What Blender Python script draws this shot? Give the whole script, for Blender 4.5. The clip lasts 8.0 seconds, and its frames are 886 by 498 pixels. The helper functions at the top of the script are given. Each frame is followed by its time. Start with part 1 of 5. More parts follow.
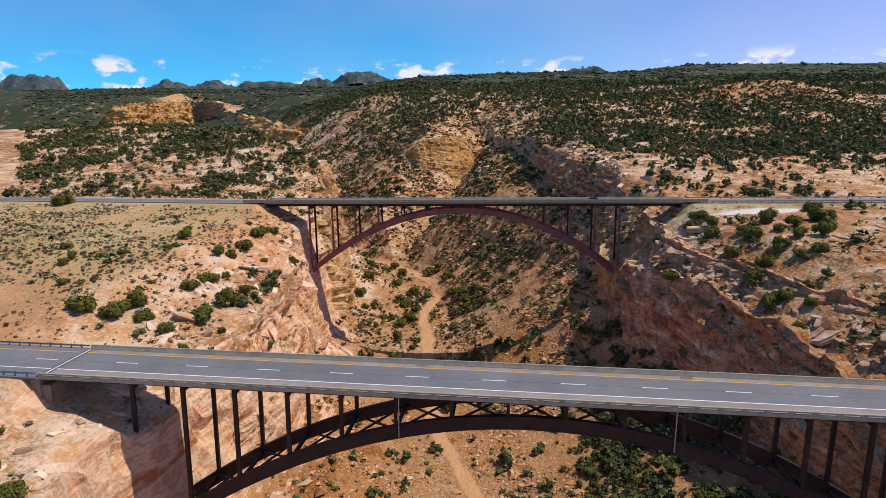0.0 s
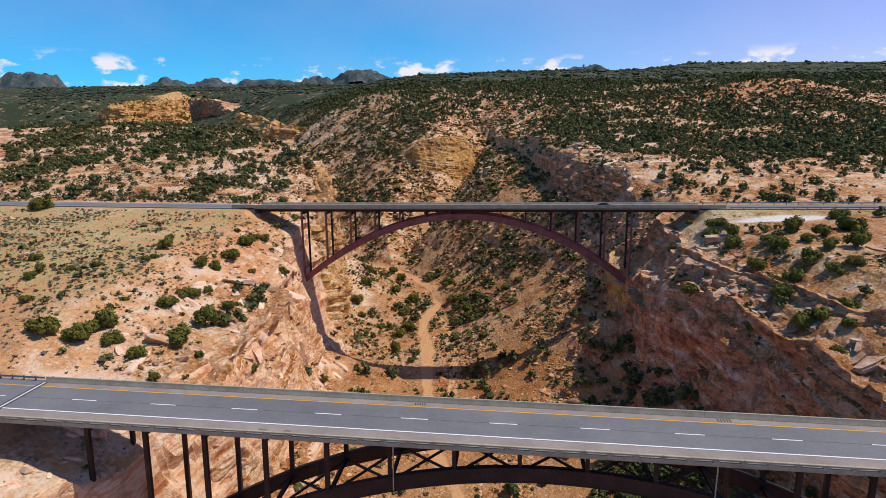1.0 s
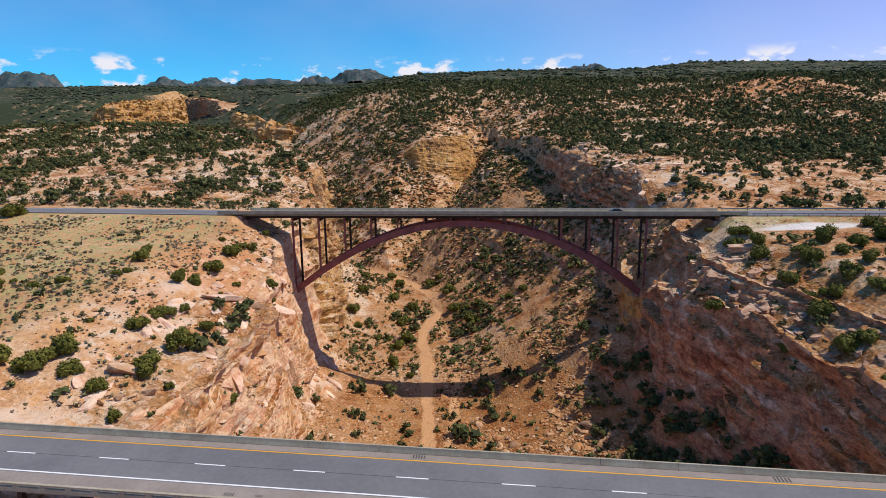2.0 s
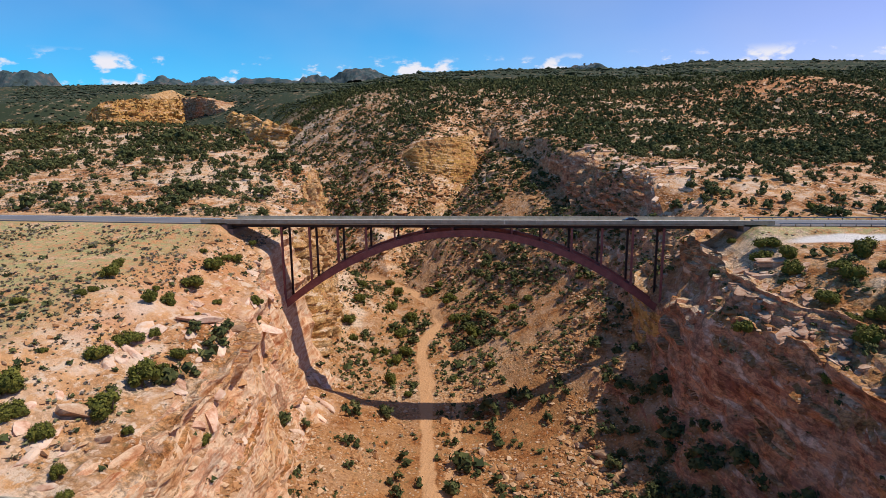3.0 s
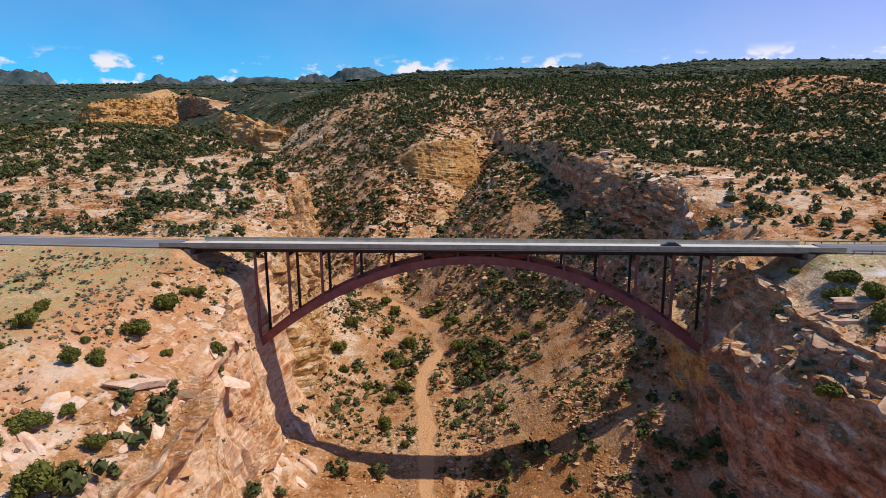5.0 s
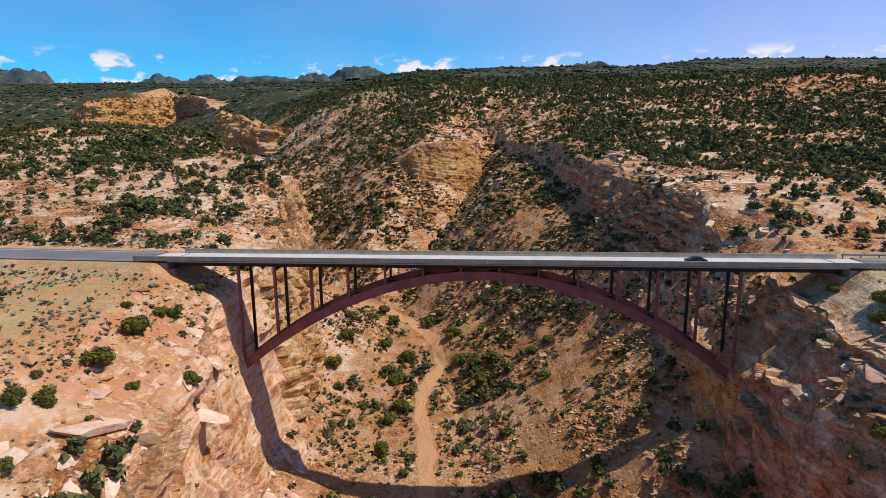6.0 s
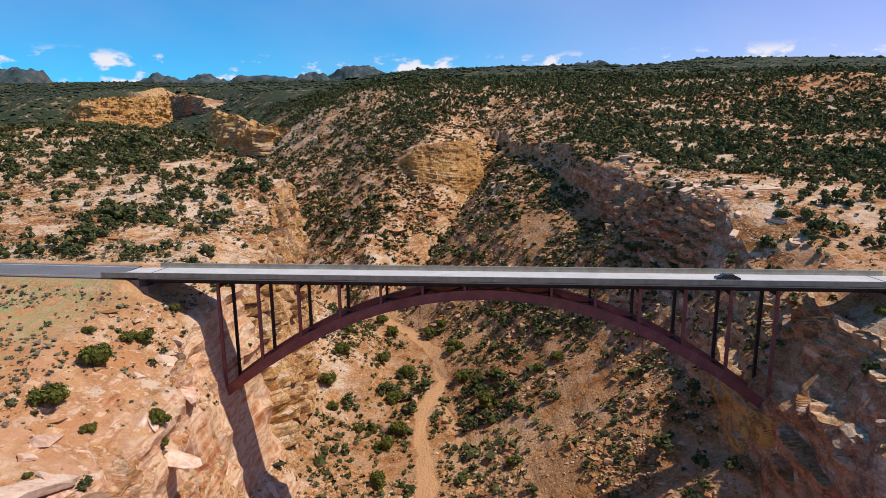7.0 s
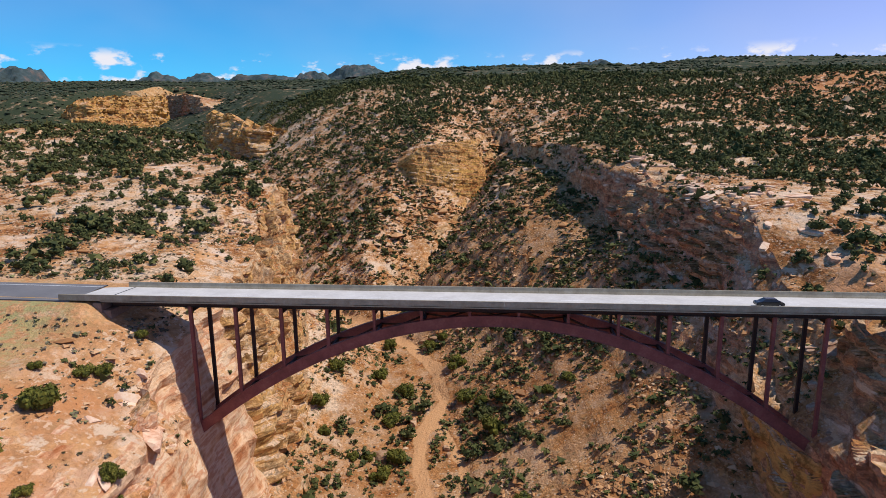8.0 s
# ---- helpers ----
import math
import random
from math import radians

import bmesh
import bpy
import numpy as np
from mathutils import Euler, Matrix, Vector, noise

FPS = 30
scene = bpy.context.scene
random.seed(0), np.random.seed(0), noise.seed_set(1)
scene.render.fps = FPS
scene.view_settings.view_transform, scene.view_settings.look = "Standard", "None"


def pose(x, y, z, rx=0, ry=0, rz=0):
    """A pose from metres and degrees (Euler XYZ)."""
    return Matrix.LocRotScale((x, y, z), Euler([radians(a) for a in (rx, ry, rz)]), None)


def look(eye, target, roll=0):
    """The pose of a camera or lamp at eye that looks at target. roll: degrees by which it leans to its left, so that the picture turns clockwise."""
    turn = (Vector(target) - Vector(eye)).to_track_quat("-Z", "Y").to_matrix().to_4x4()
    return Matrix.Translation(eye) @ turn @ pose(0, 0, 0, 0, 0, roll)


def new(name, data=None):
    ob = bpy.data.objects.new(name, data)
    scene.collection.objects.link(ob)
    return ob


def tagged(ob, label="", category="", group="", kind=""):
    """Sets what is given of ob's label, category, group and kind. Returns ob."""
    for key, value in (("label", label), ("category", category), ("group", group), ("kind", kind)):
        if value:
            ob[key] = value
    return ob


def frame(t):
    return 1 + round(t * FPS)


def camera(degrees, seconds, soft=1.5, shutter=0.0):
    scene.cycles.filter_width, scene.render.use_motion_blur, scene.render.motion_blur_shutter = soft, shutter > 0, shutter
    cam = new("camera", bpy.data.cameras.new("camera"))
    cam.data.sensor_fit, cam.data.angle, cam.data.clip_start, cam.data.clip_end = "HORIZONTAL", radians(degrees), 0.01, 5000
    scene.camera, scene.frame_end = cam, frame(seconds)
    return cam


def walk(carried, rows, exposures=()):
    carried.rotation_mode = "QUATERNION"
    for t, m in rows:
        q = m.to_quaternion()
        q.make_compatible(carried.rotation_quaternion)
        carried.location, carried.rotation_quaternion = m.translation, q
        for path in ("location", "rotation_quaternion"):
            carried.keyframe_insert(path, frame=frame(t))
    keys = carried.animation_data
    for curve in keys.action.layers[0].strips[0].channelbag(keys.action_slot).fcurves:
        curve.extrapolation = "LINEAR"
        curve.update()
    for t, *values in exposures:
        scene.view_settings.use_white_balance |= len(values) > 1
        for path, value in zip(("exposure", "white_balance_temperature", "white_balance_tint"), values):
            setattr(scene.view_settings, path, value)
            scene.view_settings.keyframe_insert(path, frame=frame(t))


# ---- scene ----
cam = camera(72.67, 8.0, soft=0.75)
PATH = [
    (0, 11.732, -213.156, 26.637, 5.216, -11.173, 0.701),
    (0.5, 11.046, -206.912, 27.115, 5.219, -11.253, 0.657),
    (1, 10.343, -200.354, 27.546, 5.229, -11.332, 0.624),
    (1.5, 9.502, -193.507, 27.673, 5.191, -11.349, 0.679),
    (3, 7.089, -172.249, 28.619, 5.156, -11.423, 0.611),
    (3.5, 6.212, -164.986, 29.084, 5.147, -11.43, 0.575),
    (4, 5.253, -157.607, 29.434, 5.123, -11.457, 0.543),
    (4.5, 4.375, -150.454, 29.893, 5.113, -11.462, 0.558),
    (6, 2.023, -129.816, 31.034, 5.136, -11.561, 0.571),
    (6.5, 1.227, -122.946, 31.248, 5.14, -11.598, 0.574),
    (7, 0.355, -115.96, 31.559, 5.127, -11.617, 0.567),
    (7.5, -0.41, -108.802, 31.941, 5.144, -11.656, 0.536),
    (8, -1.233, -101.304, 32.233, 5.159, -11.677, 0.536),
]
walk(cam, [(t, pose(x, y, z, 90 + pitch, roll, yaw)) for t, x, y, z, yaw, pitch, roll in PATH])

# world, sun, exposure
SUN_TO = Vector((0.53, 0.045, 0.848)).normalized()
world = bpy.data.worlds.new("sky")
scene.world = world
world.use_nodes = True
wn, wl = world.node_tree.nodes, world.node_tree.links
wn.clear()
sky = wn.new("ShaderNodeTexSky")
sky.sky_type = "NISHITA"
sky.sun_disc = False
sky.sun_elevation = math.asin(SUN_TO.z)
sky.sun_rotation = math.atan2(SUN_TO.x, SUN_TO.y)
sky.altitude, sky.air_density, sky.dust_density, sky.ozone_density = 1800, 1.0, 0.4, 2.5
coord = wn.new("ShaderNodeTexCoord")
stretch = wn.new("ShaderNodeMapping")
stretch.inputs["Scale"].default_value = (1.0, 1.0, 2.0)
wl.new(coord.outputs["Generated"], stretch.inputs["Vector"])
puff = wn.new("ShaderNodeTexNoise")
puff.inputs["Scale"].default_value, puff.inputs["Detail"].default_value = 15.0, 8
puff.inputs["Roughness"].default_value = 0.55
wl.new(stretch.outputs[0], puff.inputs["Vector"])
veil = wn.new("ShaderNodeTexNoise")
veil.inputs["Scale"].default_value, veil.inputs["Detail"].default_value = 1.6, 4
wl.new(stretch.outputs[0], veil.inputs["Vector"])
split = wn.new("ShaderNodeSeparateXYZ")
wl.new(coord.outputs["Generated"], split.inputs[0])


def ramp_value(tree, source, a, b, low=0.0, high=1.0):
    node = tree.nodes.new("ShaderNodeMapRange")
    node.interpolation_type = "SMOOTHSTEP"
    for k, v in zip(("From Min", "From Max", "To Min", "To Max"), (a, b, low, high)):
        node.inputs[k].default_value = v
    tree.links.new(source, node.inputs["Value"])
    return node.outputs["Result"]


def math_node(tree, op, a, b):
    node = tree.nodes.new("ShaderNodeMath")
    node.operation = op
    for i, v in enumerate((a, b)):
        if isinstance(v, (int, float)):
            node.inputs[i].default_value = v
        else:
            tree.links.new(v, node.inputs[i])
    return node.outputs[0]


def mix_rgb(tree, fac, a, b, mode="MIX"):
    node = tree.nodes.new("ShaderNodeMix")
    node.data_type, node.blend_type = "RGBA", mode
    for key, v in ((0, fac), (6, a), (7, b)):
        if isinstance(v, (int, float)):
            node.inputs[key].default_value = v
        elif isinstance(v, (tuple, list)):
            node.inputs[key].default_value = (*v[:3], 1)
        else:
            tree.links.new(v, node.inputs[key])
    return node.outputs[2]


low_band = ramp_value(world.node_tree, split.outputs["Z"], 0.114, 0.096)
cumulus = math_node(world.node_tree, "MULTIPLY", ramp_value(world.node_tree, puff.outputs["Fac"], 0.54, 0.63), low_band)
thin = ramp_value(world.node_tree, veil.outputs["Fac"], 0.40, 0.75, 0.0, 0.35)
tint = mix_rgb(world.node_tree, ramp_value(world.node_tree, split.outputs["X"], -0.25, 0.55), (0.22, 0.98, 1.42), (1.15, 1.02, 1.42))
blue = mix_rgb(world.node_tree, 1.0, sky.outputs["Color"], tint, "MULTIPLY")
hazy = mix_rgb(world.node_tree, thin, blue, (4.2, 5.0, 7.6))
cloudy = mix_rgb(world.node_tree, cumulus, hazy, (8.0, 8.0, 8.8))
back = wn.new("ShaderNodeBackground")
back.inputs["Strength"].default_value = 0.105
wl.new(cloudy, back.inputs["Color"])
wl.new(back.outputs[0], wn.new("ShaderNodeOutputWorld").inputs["Surface"])

sun_data = bpy.data.lights.new("sun", "SUN")
sun_data.energy, sun_data.angle, sun_data.color = 4.3, radians(0.6), (1.0, 0.925, 0.815)
sun = new("sun", sun_data)
sun.matrix_world = look(SUN_TO * 300, (0, 0, 0))

# ---- materials ----
def material(name, rough=0.9, metal=0.0, spec=0.3):
    m = bpy.data.materials.new(name)
    m.use_nodes = True
    b = m.node_tree.nodes["Principled BSDF"]
    b.inputs["Roughness"].default_value, b.inputs["Metallic"].default_value = rough, metal
    b.inputs["Specular IOR Level"].default_value = spec
    return m, m.node_tree, b


def noise_node(tree, vector, scale, detail=4.0, rough=0.55):
    node = tree.nodes.new("ShaderNodeTexNoise")
    node.inputs["Scale"].default_value, node.inputs["Detail"].default_value = scale, detail
    node.inputs["Roughness"].default_value = rough
    if vector is not None:
        tree.links.new(vector, node.inputs["Vector"])
    return node.outputs["Fac"]


def scaled(tree, vector, s):
    node = tree.nodes.new("ShaderNodeMapping")
    node.inputs["Scale"].default_value = s
    tree.links.new(vector, node.inputs["Vector"])
    return node.outputs[0]


def color_ramp(tree, fac, stops):
    node = tree.nodes.new("ShaderNodeValToRGB")
    el = node.color_ramp.elements
    while len(el) < len(stops):
        el.new(0.5)
    for e, (at, c) in zip(el, stops):
        e.position, e.color = at, (*c, 1)
    tree.links.new(fac, node.inputs[0])
    return node.outputs["Color"]


def add_bump(tree, bsdf, height, distance, strength=0.6):
    node = tree.nodes.new("ShaderNodeBump")
    node.inputs["Distance"].default_value, node.inputs["Strength"].default_value = distance, strength
    tree.links.new(height, node.inputs["Height"])
    tree.links.new(node.outputs[0], bsdf.inputs["Normal"])


def speckled(name, stops, scale, rough=0.9, bump=0.02, metal=0.0, fine=6.0, spec=0.3, per_object=0.0):
    """Two scales of noise through a colour ramp, with a light relief."""
    m, tree, b = material(name, rough, metal, spec)
    pos = tree.nodes.new("ShaderNodeNewGeometry").outputs["Position"]
    big, small = noise_node(tree, pos, scale, 5), noise_node(tree, pos, scale * fine, 4, 0.6)
    fac = math_node(tree, "ADD", math_node(tree, "MULTIPLY", big, 0.65), math_node(tree, "MULTIPLY", small, 0.35))
    color = color_ramp(tree, fac, stops)
    if per_object:
        info = tree.nodes.new("ShaderNodeObjectInfo").outputs["Random"]
        v = ramp_value(tree, info, 0, 1, 1 - per_object, 1 + per_object)
        hsv = tree.nodes.new("ShaderNodeHueSaturation")
        tree.links.new(v, hsv.inputs["Value"])
        tree.links.new(color, hsv.inputs["Color"])
        color = hsv.outputs[0]
    tree.links.new(color, b.inputs["Base Color"])
    if bump:
        add_bump(tree, b, small, bump)
    return m


def island_tinted(name, stops, rough=0.9):
    """A colour per loose piece, for joined scree and foliage."""
    m, tree, b = material(name, rough, 0, 0.2)
    geo = tree.nodes.new("ShaderNodeNewGeometry")
    big = noise_node(tree, geo.outputs["Position"], 0.05, 3)
    fac = math_node(tree, "ADD", math_node(tree, "MULTIPLY", geo.outputs["Random Per Island"], 0.75), math_node(tree, "MULTIPLY", big, 0.3))
    tree.links.new(color_ramp(tree, fac, stops), b.inputs["Base Color"])
    return m


def ground_material():
    m, tree, b = material("desert_ground", 0.95, 0, 0.15)
    geo = tree.nodes.new("ShaderNodeNewGeometry")
    pos = geo.outputs["Position"]
    xyz = tree.nodes.new("ShaderNodeSeparateXYZ")
    tree.links.new(geo.outputs["Normal"], xyz.inputs[0])

    def mask(name):
        node = tree.nodes.new("ShaderNodeAttribute")
        node.attribute_name = name
        return node.outputs["Fac"]
    wide, mid, fine = noise_node(tree, pos, 0.02, 4), noise_node(tree, pos, 0.16, 6, 0.65), noise_node(tree, pos, 1.3, 5, 0.7)
    # soil: tan, orange and pale patches
    soil = color_ramp(tree, math_node(tree, "ADD", math_node(tree, "MULTIPLY", wide, 0.55), math_node(tree, "MULTIPLY", mid, 0.45)),
                      [(0.43, (0.36, 0.135, 0.042)), (0.475, (0.52, 0.23, 0.08)), (0.525, (0.60, 0.325, 0.145)), (0.575, (0.72, 0.50, 0.32))])
    grit = ramp_value(tree, fine, 0.36, 0.66, 0.36, 1.12)
    soil = mix_rgb(tree, 1.0, soil, mix_rgb(tree, grit, (0, 0, 0), (1, 1, 1)), "MULTIPLY")
    soil = mix_rgb(tree, math_node(tree, "MULTIPLY", mask("rubble"), ramp_value(tree, mid, 0.36, 0.56)), soil, mix_rgb(tree, fine, (0.22, 0.088, 0.032), (0.50, 0.25, 0.095)))
    # pebbles and dry tufts, each a speck
    for scale, high, c in ((0.9, 0.30, (0.66, 0.54, 0.40)), (0.55, 0.34, (0.15, 0.125, 0.055))):
        specks = tree.nodes.new("ShaderNodeTexVoronoi")
        specks.inputs["Scale"].default_value = scale
        tree.links.new(pos, specks.inputs["Vector"])
        pick = tree.nodes.new("ShaderNodeSeparateColor")
        tree.links.new(specks.outputs["Color"], pick.inputs[0])
        spot = math_node(tree, "MULTIPLY", ramp_value(tree, specks.outputs["Distance"], high, high * 0.6), ramp_value(tree, pick.outputs[0], 0.45, 0.6))
        soil = mix_rgb(tree, math_node(tree, "MULTIPLY", spot, 0.5), soil, c)
    soil = mix_rgb(tree, math_node(tree, "MULTIPLY", mask("sand"), 0.6), soil, mix_rgb(tree, math_node(tree, "ADD", math_node(tree, "MULTIPLY", fine, 0.6), math_node(tree, "MULTIPLY", mid, 0.4)), (0.38, 0.17, 0.062), (0.84, 0.48, 0.25)))
    # pale slabs lying bare
    bare = math_node(tree, "MULTIPLY", ramp_value(tree, noise_node(tree, pos, 0.085, 6, 0.7), 0.45, 0.60, 0.0, 0.8), mask("slabs"))
    soil = mix_rgb(tree, bare, soil, mix_rgb(tree, ramp_value(tree, mid, 0.4, 0.6), (0.66, 0.35, 0.15), (0.74, 0.56, 0.42)))
    slab = math_node(tree, "MULTIPLY", ramp_value(tree, noise_node(tree, scaled(tree, pos, (0.35, 0.35, 1.2)), 0.5, 5, 0.7), 0.55, 0.63), mask("slabs"))
    soil = mix_rgb(tree, slab, soil, (0.67, 0.49, 0.34))
    chips = math_node(tree, "MULTIPLY", ramp_value(tree, noise_node(tree, pos, 0.85, 3, 0.6), 0.585, 0.635), mask("slabs"))
    soil = mix_rgb(tree, math_node(tree, "MULTIPLY", chips, 0.8), soil, mix_rgb(tree, wide, (0.72, 0.45, 0.27), (0.70, 0.56, 0.43)))
    soil = mix_rgb(tree, math_node(tree, "MULTIPLY", mask("ochre"), ramp_value(tree, mid, 0.42, 0.58)), soil, (0.52, 0.22, 0.085))
    # dry grass
    tuft = ramp_value(tree, noise_node(tree, pos, 0.5, 5, 0.75), 0.42, 0.58)
    soil = mix_rgb(tree, math_node(tree, "MULTIPLY", tuft, mask("grass")), soil, mix_rgb(tree, mid, (0.43, 0.36, 0.155), (0.27, 0.29, 0.125)))
    # rock in beds
    dipped = tree.nodes.new("ShaderNodeVectorMath")
    dipped.operation = "DOT_PRODUCT"
    dipped.inputs[1].default_value = (0.05, -0.05, 1.0)
    tree.links.new(pos, dipped.inputs[0])
    flat = tree.nodes.new("ShaderNodeSeparateXYZ")
    tree.links.new(pos, flat.inputs[0])
    beds = tree.nodes.new("ShaderNodeCombineXYZ")
    tree.links.new(math_node(tree, "MULTIPLY", flat.outputs[0], 0.09), beds.inputs[0])
    tree.links.new(math_node(tree, "MULTIPLY", flat.outputs[1], 0.09), beds.inputs[1])
    tree.links.new(math_node(tree, "MULTIPLY", dipped.outputs["Value"], 0.34), beds.inputs[2])
    bed = noise_node(tree, beds.outputs[0], 1.0, 7, 0.66)
    streak = noise_node(tree, scaled(tree, pos, (0.5, 0.5, 0.045)), 1.0, 4, 0.6)
    fold = noise_node(tree, scaled(tree, pos, (0.33, 0.035, 0.42)), 1.0, 5, 0.6)
    blotch = noise_node(tree, pos, 0.13, 5, 0.6)
    buff = color_ramp(tree, math_node(tree, "ADD", math_node(tree, "MULTIPLY", fold, 0.6), math_node(tree, "MULTIPLY", blotch, 0.4)),
                      [(0.38, (0.46, 0.165, 0.065)), (0.44, (0.70, 0.38, 0.20)), (0.49, (0.80, 0.56, 0.36)), (0.535, (0.62, 0.29, 0.15)), (0.59, (0.82, 0.62, 0.43)), (0.67, (0.72, 0.46, 0.27))])
    red = color_ramp(tree, math_node(tree, "ADD", math_node(tree, "MULTIPLY", noise_node(tree, beds.outputs[0], 1.6, 3, 0.5), 0.8), math_node(tree, "MULTIPLY", fine, 0.2)),
                     [(0.38, (0.32, 0.115, 0.066)), (0.43, (0.64, 0.25, 0.12)), (0.475, (0.40, 0.16, 0.095)), (0.51, (0.76, 0.36, 0.18)), (0.56, (0.48, 0.24, 0.15)), (0.62, (0.78, 0.55, 0.40))])
    yellow = color_ramp(tree, bed, [(0.35, (0.52, 0.22, 0.06)), (0.45, (0.72, 0.41, 0.12)), (0.54, (0.62, 0.33, 0.10)), (0.65, (0.78, 0.52, 0.22))])
    layered = color_ramp(tree, bed, [(0.36, (0.40, 0.19, 0.08)), (0.44, (0.62, 0.38, 0.19)), (0.50, (0.48, 0.25, 0.11)), (0.56, (0.70, 0.50, 0.30)), (0.62, (0.54, 0.32, 0.17)), (0.70, (0.76, 0.62, 0.46))])
    rock = mix_rgb(tree, mask("bedded"), buff, layered)
    red = mix_rgb(tree, ramp_value(tree, noise_node(tree, scaled(tree, pos, (0.6, 1.0, 0.6)), 0.11, 4, 0.55), 0.50, 0.66, 0.0, 0.4), red, (0.46, 0.31, 0.22))
    rock = mix_rgb(tree, mask("red"), rock, red)
    rock = mix_rgb(tree, mask("yellow"), rock, yellow)
    rock = mix_rgb(tree, ramp_value(tree, streak, 0.5, 0.75, 0.0, 0.18), rock, (0.22, 0.12, 0.085))
    crag = ramp_value(tree, noise_node(tree, scaled(tree, pos, (0.6, 0.6, 0.9)), 0.6, 7, 0.75), 0.38, 0.56, 0.45, 1.0)
    rock = mix_rgb(tree, mask("bedded"), rock, mix_rgb(tree, 1.0, rock, mix_rgb(tree, crag, (0, 0, 0), (1, 1, 1)), "MULTIPLY"))
    steep = ramp_value(tree, math_node(tree, "ADD", xyz.outputs["Z"], math_node(tree, "MULTIPLY", fine, 0.18)), 0.80, 0.62)
    color = mix_rgb(tree, steep, soil, rock)
    # packed orange track
    edge = math_node(tree, "ADD", mask("track"), math_node(tree, "MULTIPLY", mid, 0.5))
    color = mix_rgb(tree, ramp_value(tree, edge, 0.6, 0.9), color, mix_rgb(tree, fine, (0.50, 0.25, 0.11), (0.62, 0.36, 0.18)))
    color = mix_rgb(tree, ramp_value(tree, mask("salt"), 0.3, 0.8), color, (0.70, 0.64, 0.58))
    # far slopes are clad in dark scrub
    scrub = math_node(tree, "MULTIPLY", ramp_value(tree, noise_node(tree, pos, 0.06, 6, 0.8), 0.30, 0.47), math_node(tree, "MULTIPLY", mask("scrub"), math_node(tree, "SUBTRACT", 1.0, steep)))
    color = mix_rgb(tree, scrub, color, (0.035, 0.046, 0.022))
    tree.links.new(color, b.inputs["Base Color"])
    relief = math_node(tree, "ADD", math_node(tree, "ADD", fine, blotch), math_node(tree, "ADD", bed, fold))
    add_bump(tree, b, relief, 0.6, 0.9)
    return m


M_GROUND = ground_material()
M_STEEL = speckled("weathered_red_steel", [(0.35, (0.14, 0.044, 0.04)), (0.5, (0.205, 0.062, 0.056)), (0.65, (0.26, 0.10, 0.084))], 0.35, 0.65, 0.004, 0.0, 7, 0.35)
# the same steel near black: shade below the decks put into its colour
M_STEEL_SHADED = speckled("shaded_steel", [(0.35, (0.018, 0.010, 0.010)), (0.5, (0.032, 0.016, 0.014)), (0.65, (0.052, 0.027, 0.023))], 0.4, 0.7, 0.004, 0.0, 7, 0.3)
M_CONCRETE = speckled("barrier_concrete", [(0.3, (0.24, 0.20, 0.145)), (0.5, (0.34, 0.295, 0.215)), (0.7, (0.43, 0.385, 0.30))], 0.5, 0.9, 0.006, 0, 6)
M_CONCRETE_PALE = speckled("deck_concrete", [(0.3, (0.44, 0.42, 0.40)), (0.5, (0.52, 0.50, 0.48)), (0.7, (0.60, 0.58, 0.56))], 0.25, 0.85, 0.003, 0, 8)
M_CONCRETE_OLD = speckled("stained_concrete", [(0.3, (0.16, 0.105, 0.085)), (0.5, (0.26, 0.18, 0.14)), (0.7, (0.34, 0.26, 0.21))], 0.3, 0.9, 0.01, 0, 7)
M_ASPHALT = speckled("worn_asphalt", [(0.3, (0.118, 0.116, 0.124)), (0.5, (0.152, 0.149, 0.156)), (0.7, (0.19, 0.184, 0.187))], 0.12, 0.85, 0.004, 0, 14)
M_SHOULDER = speckled("dusty_shoulder", [(0.3, (0.20, 0.165, 0.145)), (0.5, (0.25, 0.21, 0.185)), (0.7, (0.31, 0.265, 0.23))], 0.2, 0.9, 0.004, 0, 10)
M_WHITE = speckled("white_road_paint", [(0.3, (0.60, 0.60, 0.60)), (0.6, (0.78, 0.78, 0.77))], 0.8, 0.7, 0)
M_YELLOW = speckled("yellow_road_paint", [(0.3, (0.56, 0.26, 0.02)), (0.6, (0.72, 0.36, 0.03))], 0.8, 0.7, 0)
M_TAR = speckled("tar_seal", [(0.3, (0.045, 0.043, 0.042)), (0.7, (0.085, 0.08, 0.078))], 1.0, 0.6, 0)
M_ROCK = speckled("sandstone_boulder", [(0.32, (0.26, 0.125, 0.075)), (0.46, (0.38, 0.22, 0.14)), (0.56, (0.47, 0.32, 0.23)), (0.68, (0.60, 0.46, 0.36))], 0.45, 0.95, 0.08, 0, 5, 0.15, 0.18)
M_SLAB = speckled("pink_cream_slab", [(0.34, (0.40, 0.19, 0.10)), (0.45, (0.62, 0.38, 0.26)), (0.55, (0.72, 0.54, 0.40)), (0.66, (0.66, 0.40, 0.24))], 0.22, 0.95, 0.08, 0, 6, 0.15, 0.12)
M_BOULDER = speckled("brown_sandstone_boulder", [(0.32, (0.24, 0.115, 0.06)), (0.46, (0.38, 0.215, 0.12)), (0.56, (0.46, 0.29, 0.175)), (0.68, (0.54, 0.40, 0.28))], 0.6, 0.95, 0.08, 0, 5, 0.15, 0.25)
M_SCREE = island_tinted("sandstone_scree", [(0.05, (0.22, 0.095, 0.038)), (0.35, (0.40, 0.19, 0.075)), (0.7, (0.52, 0.29, 0.14)), (1.0, (0.66, 0.49, 0.33))])
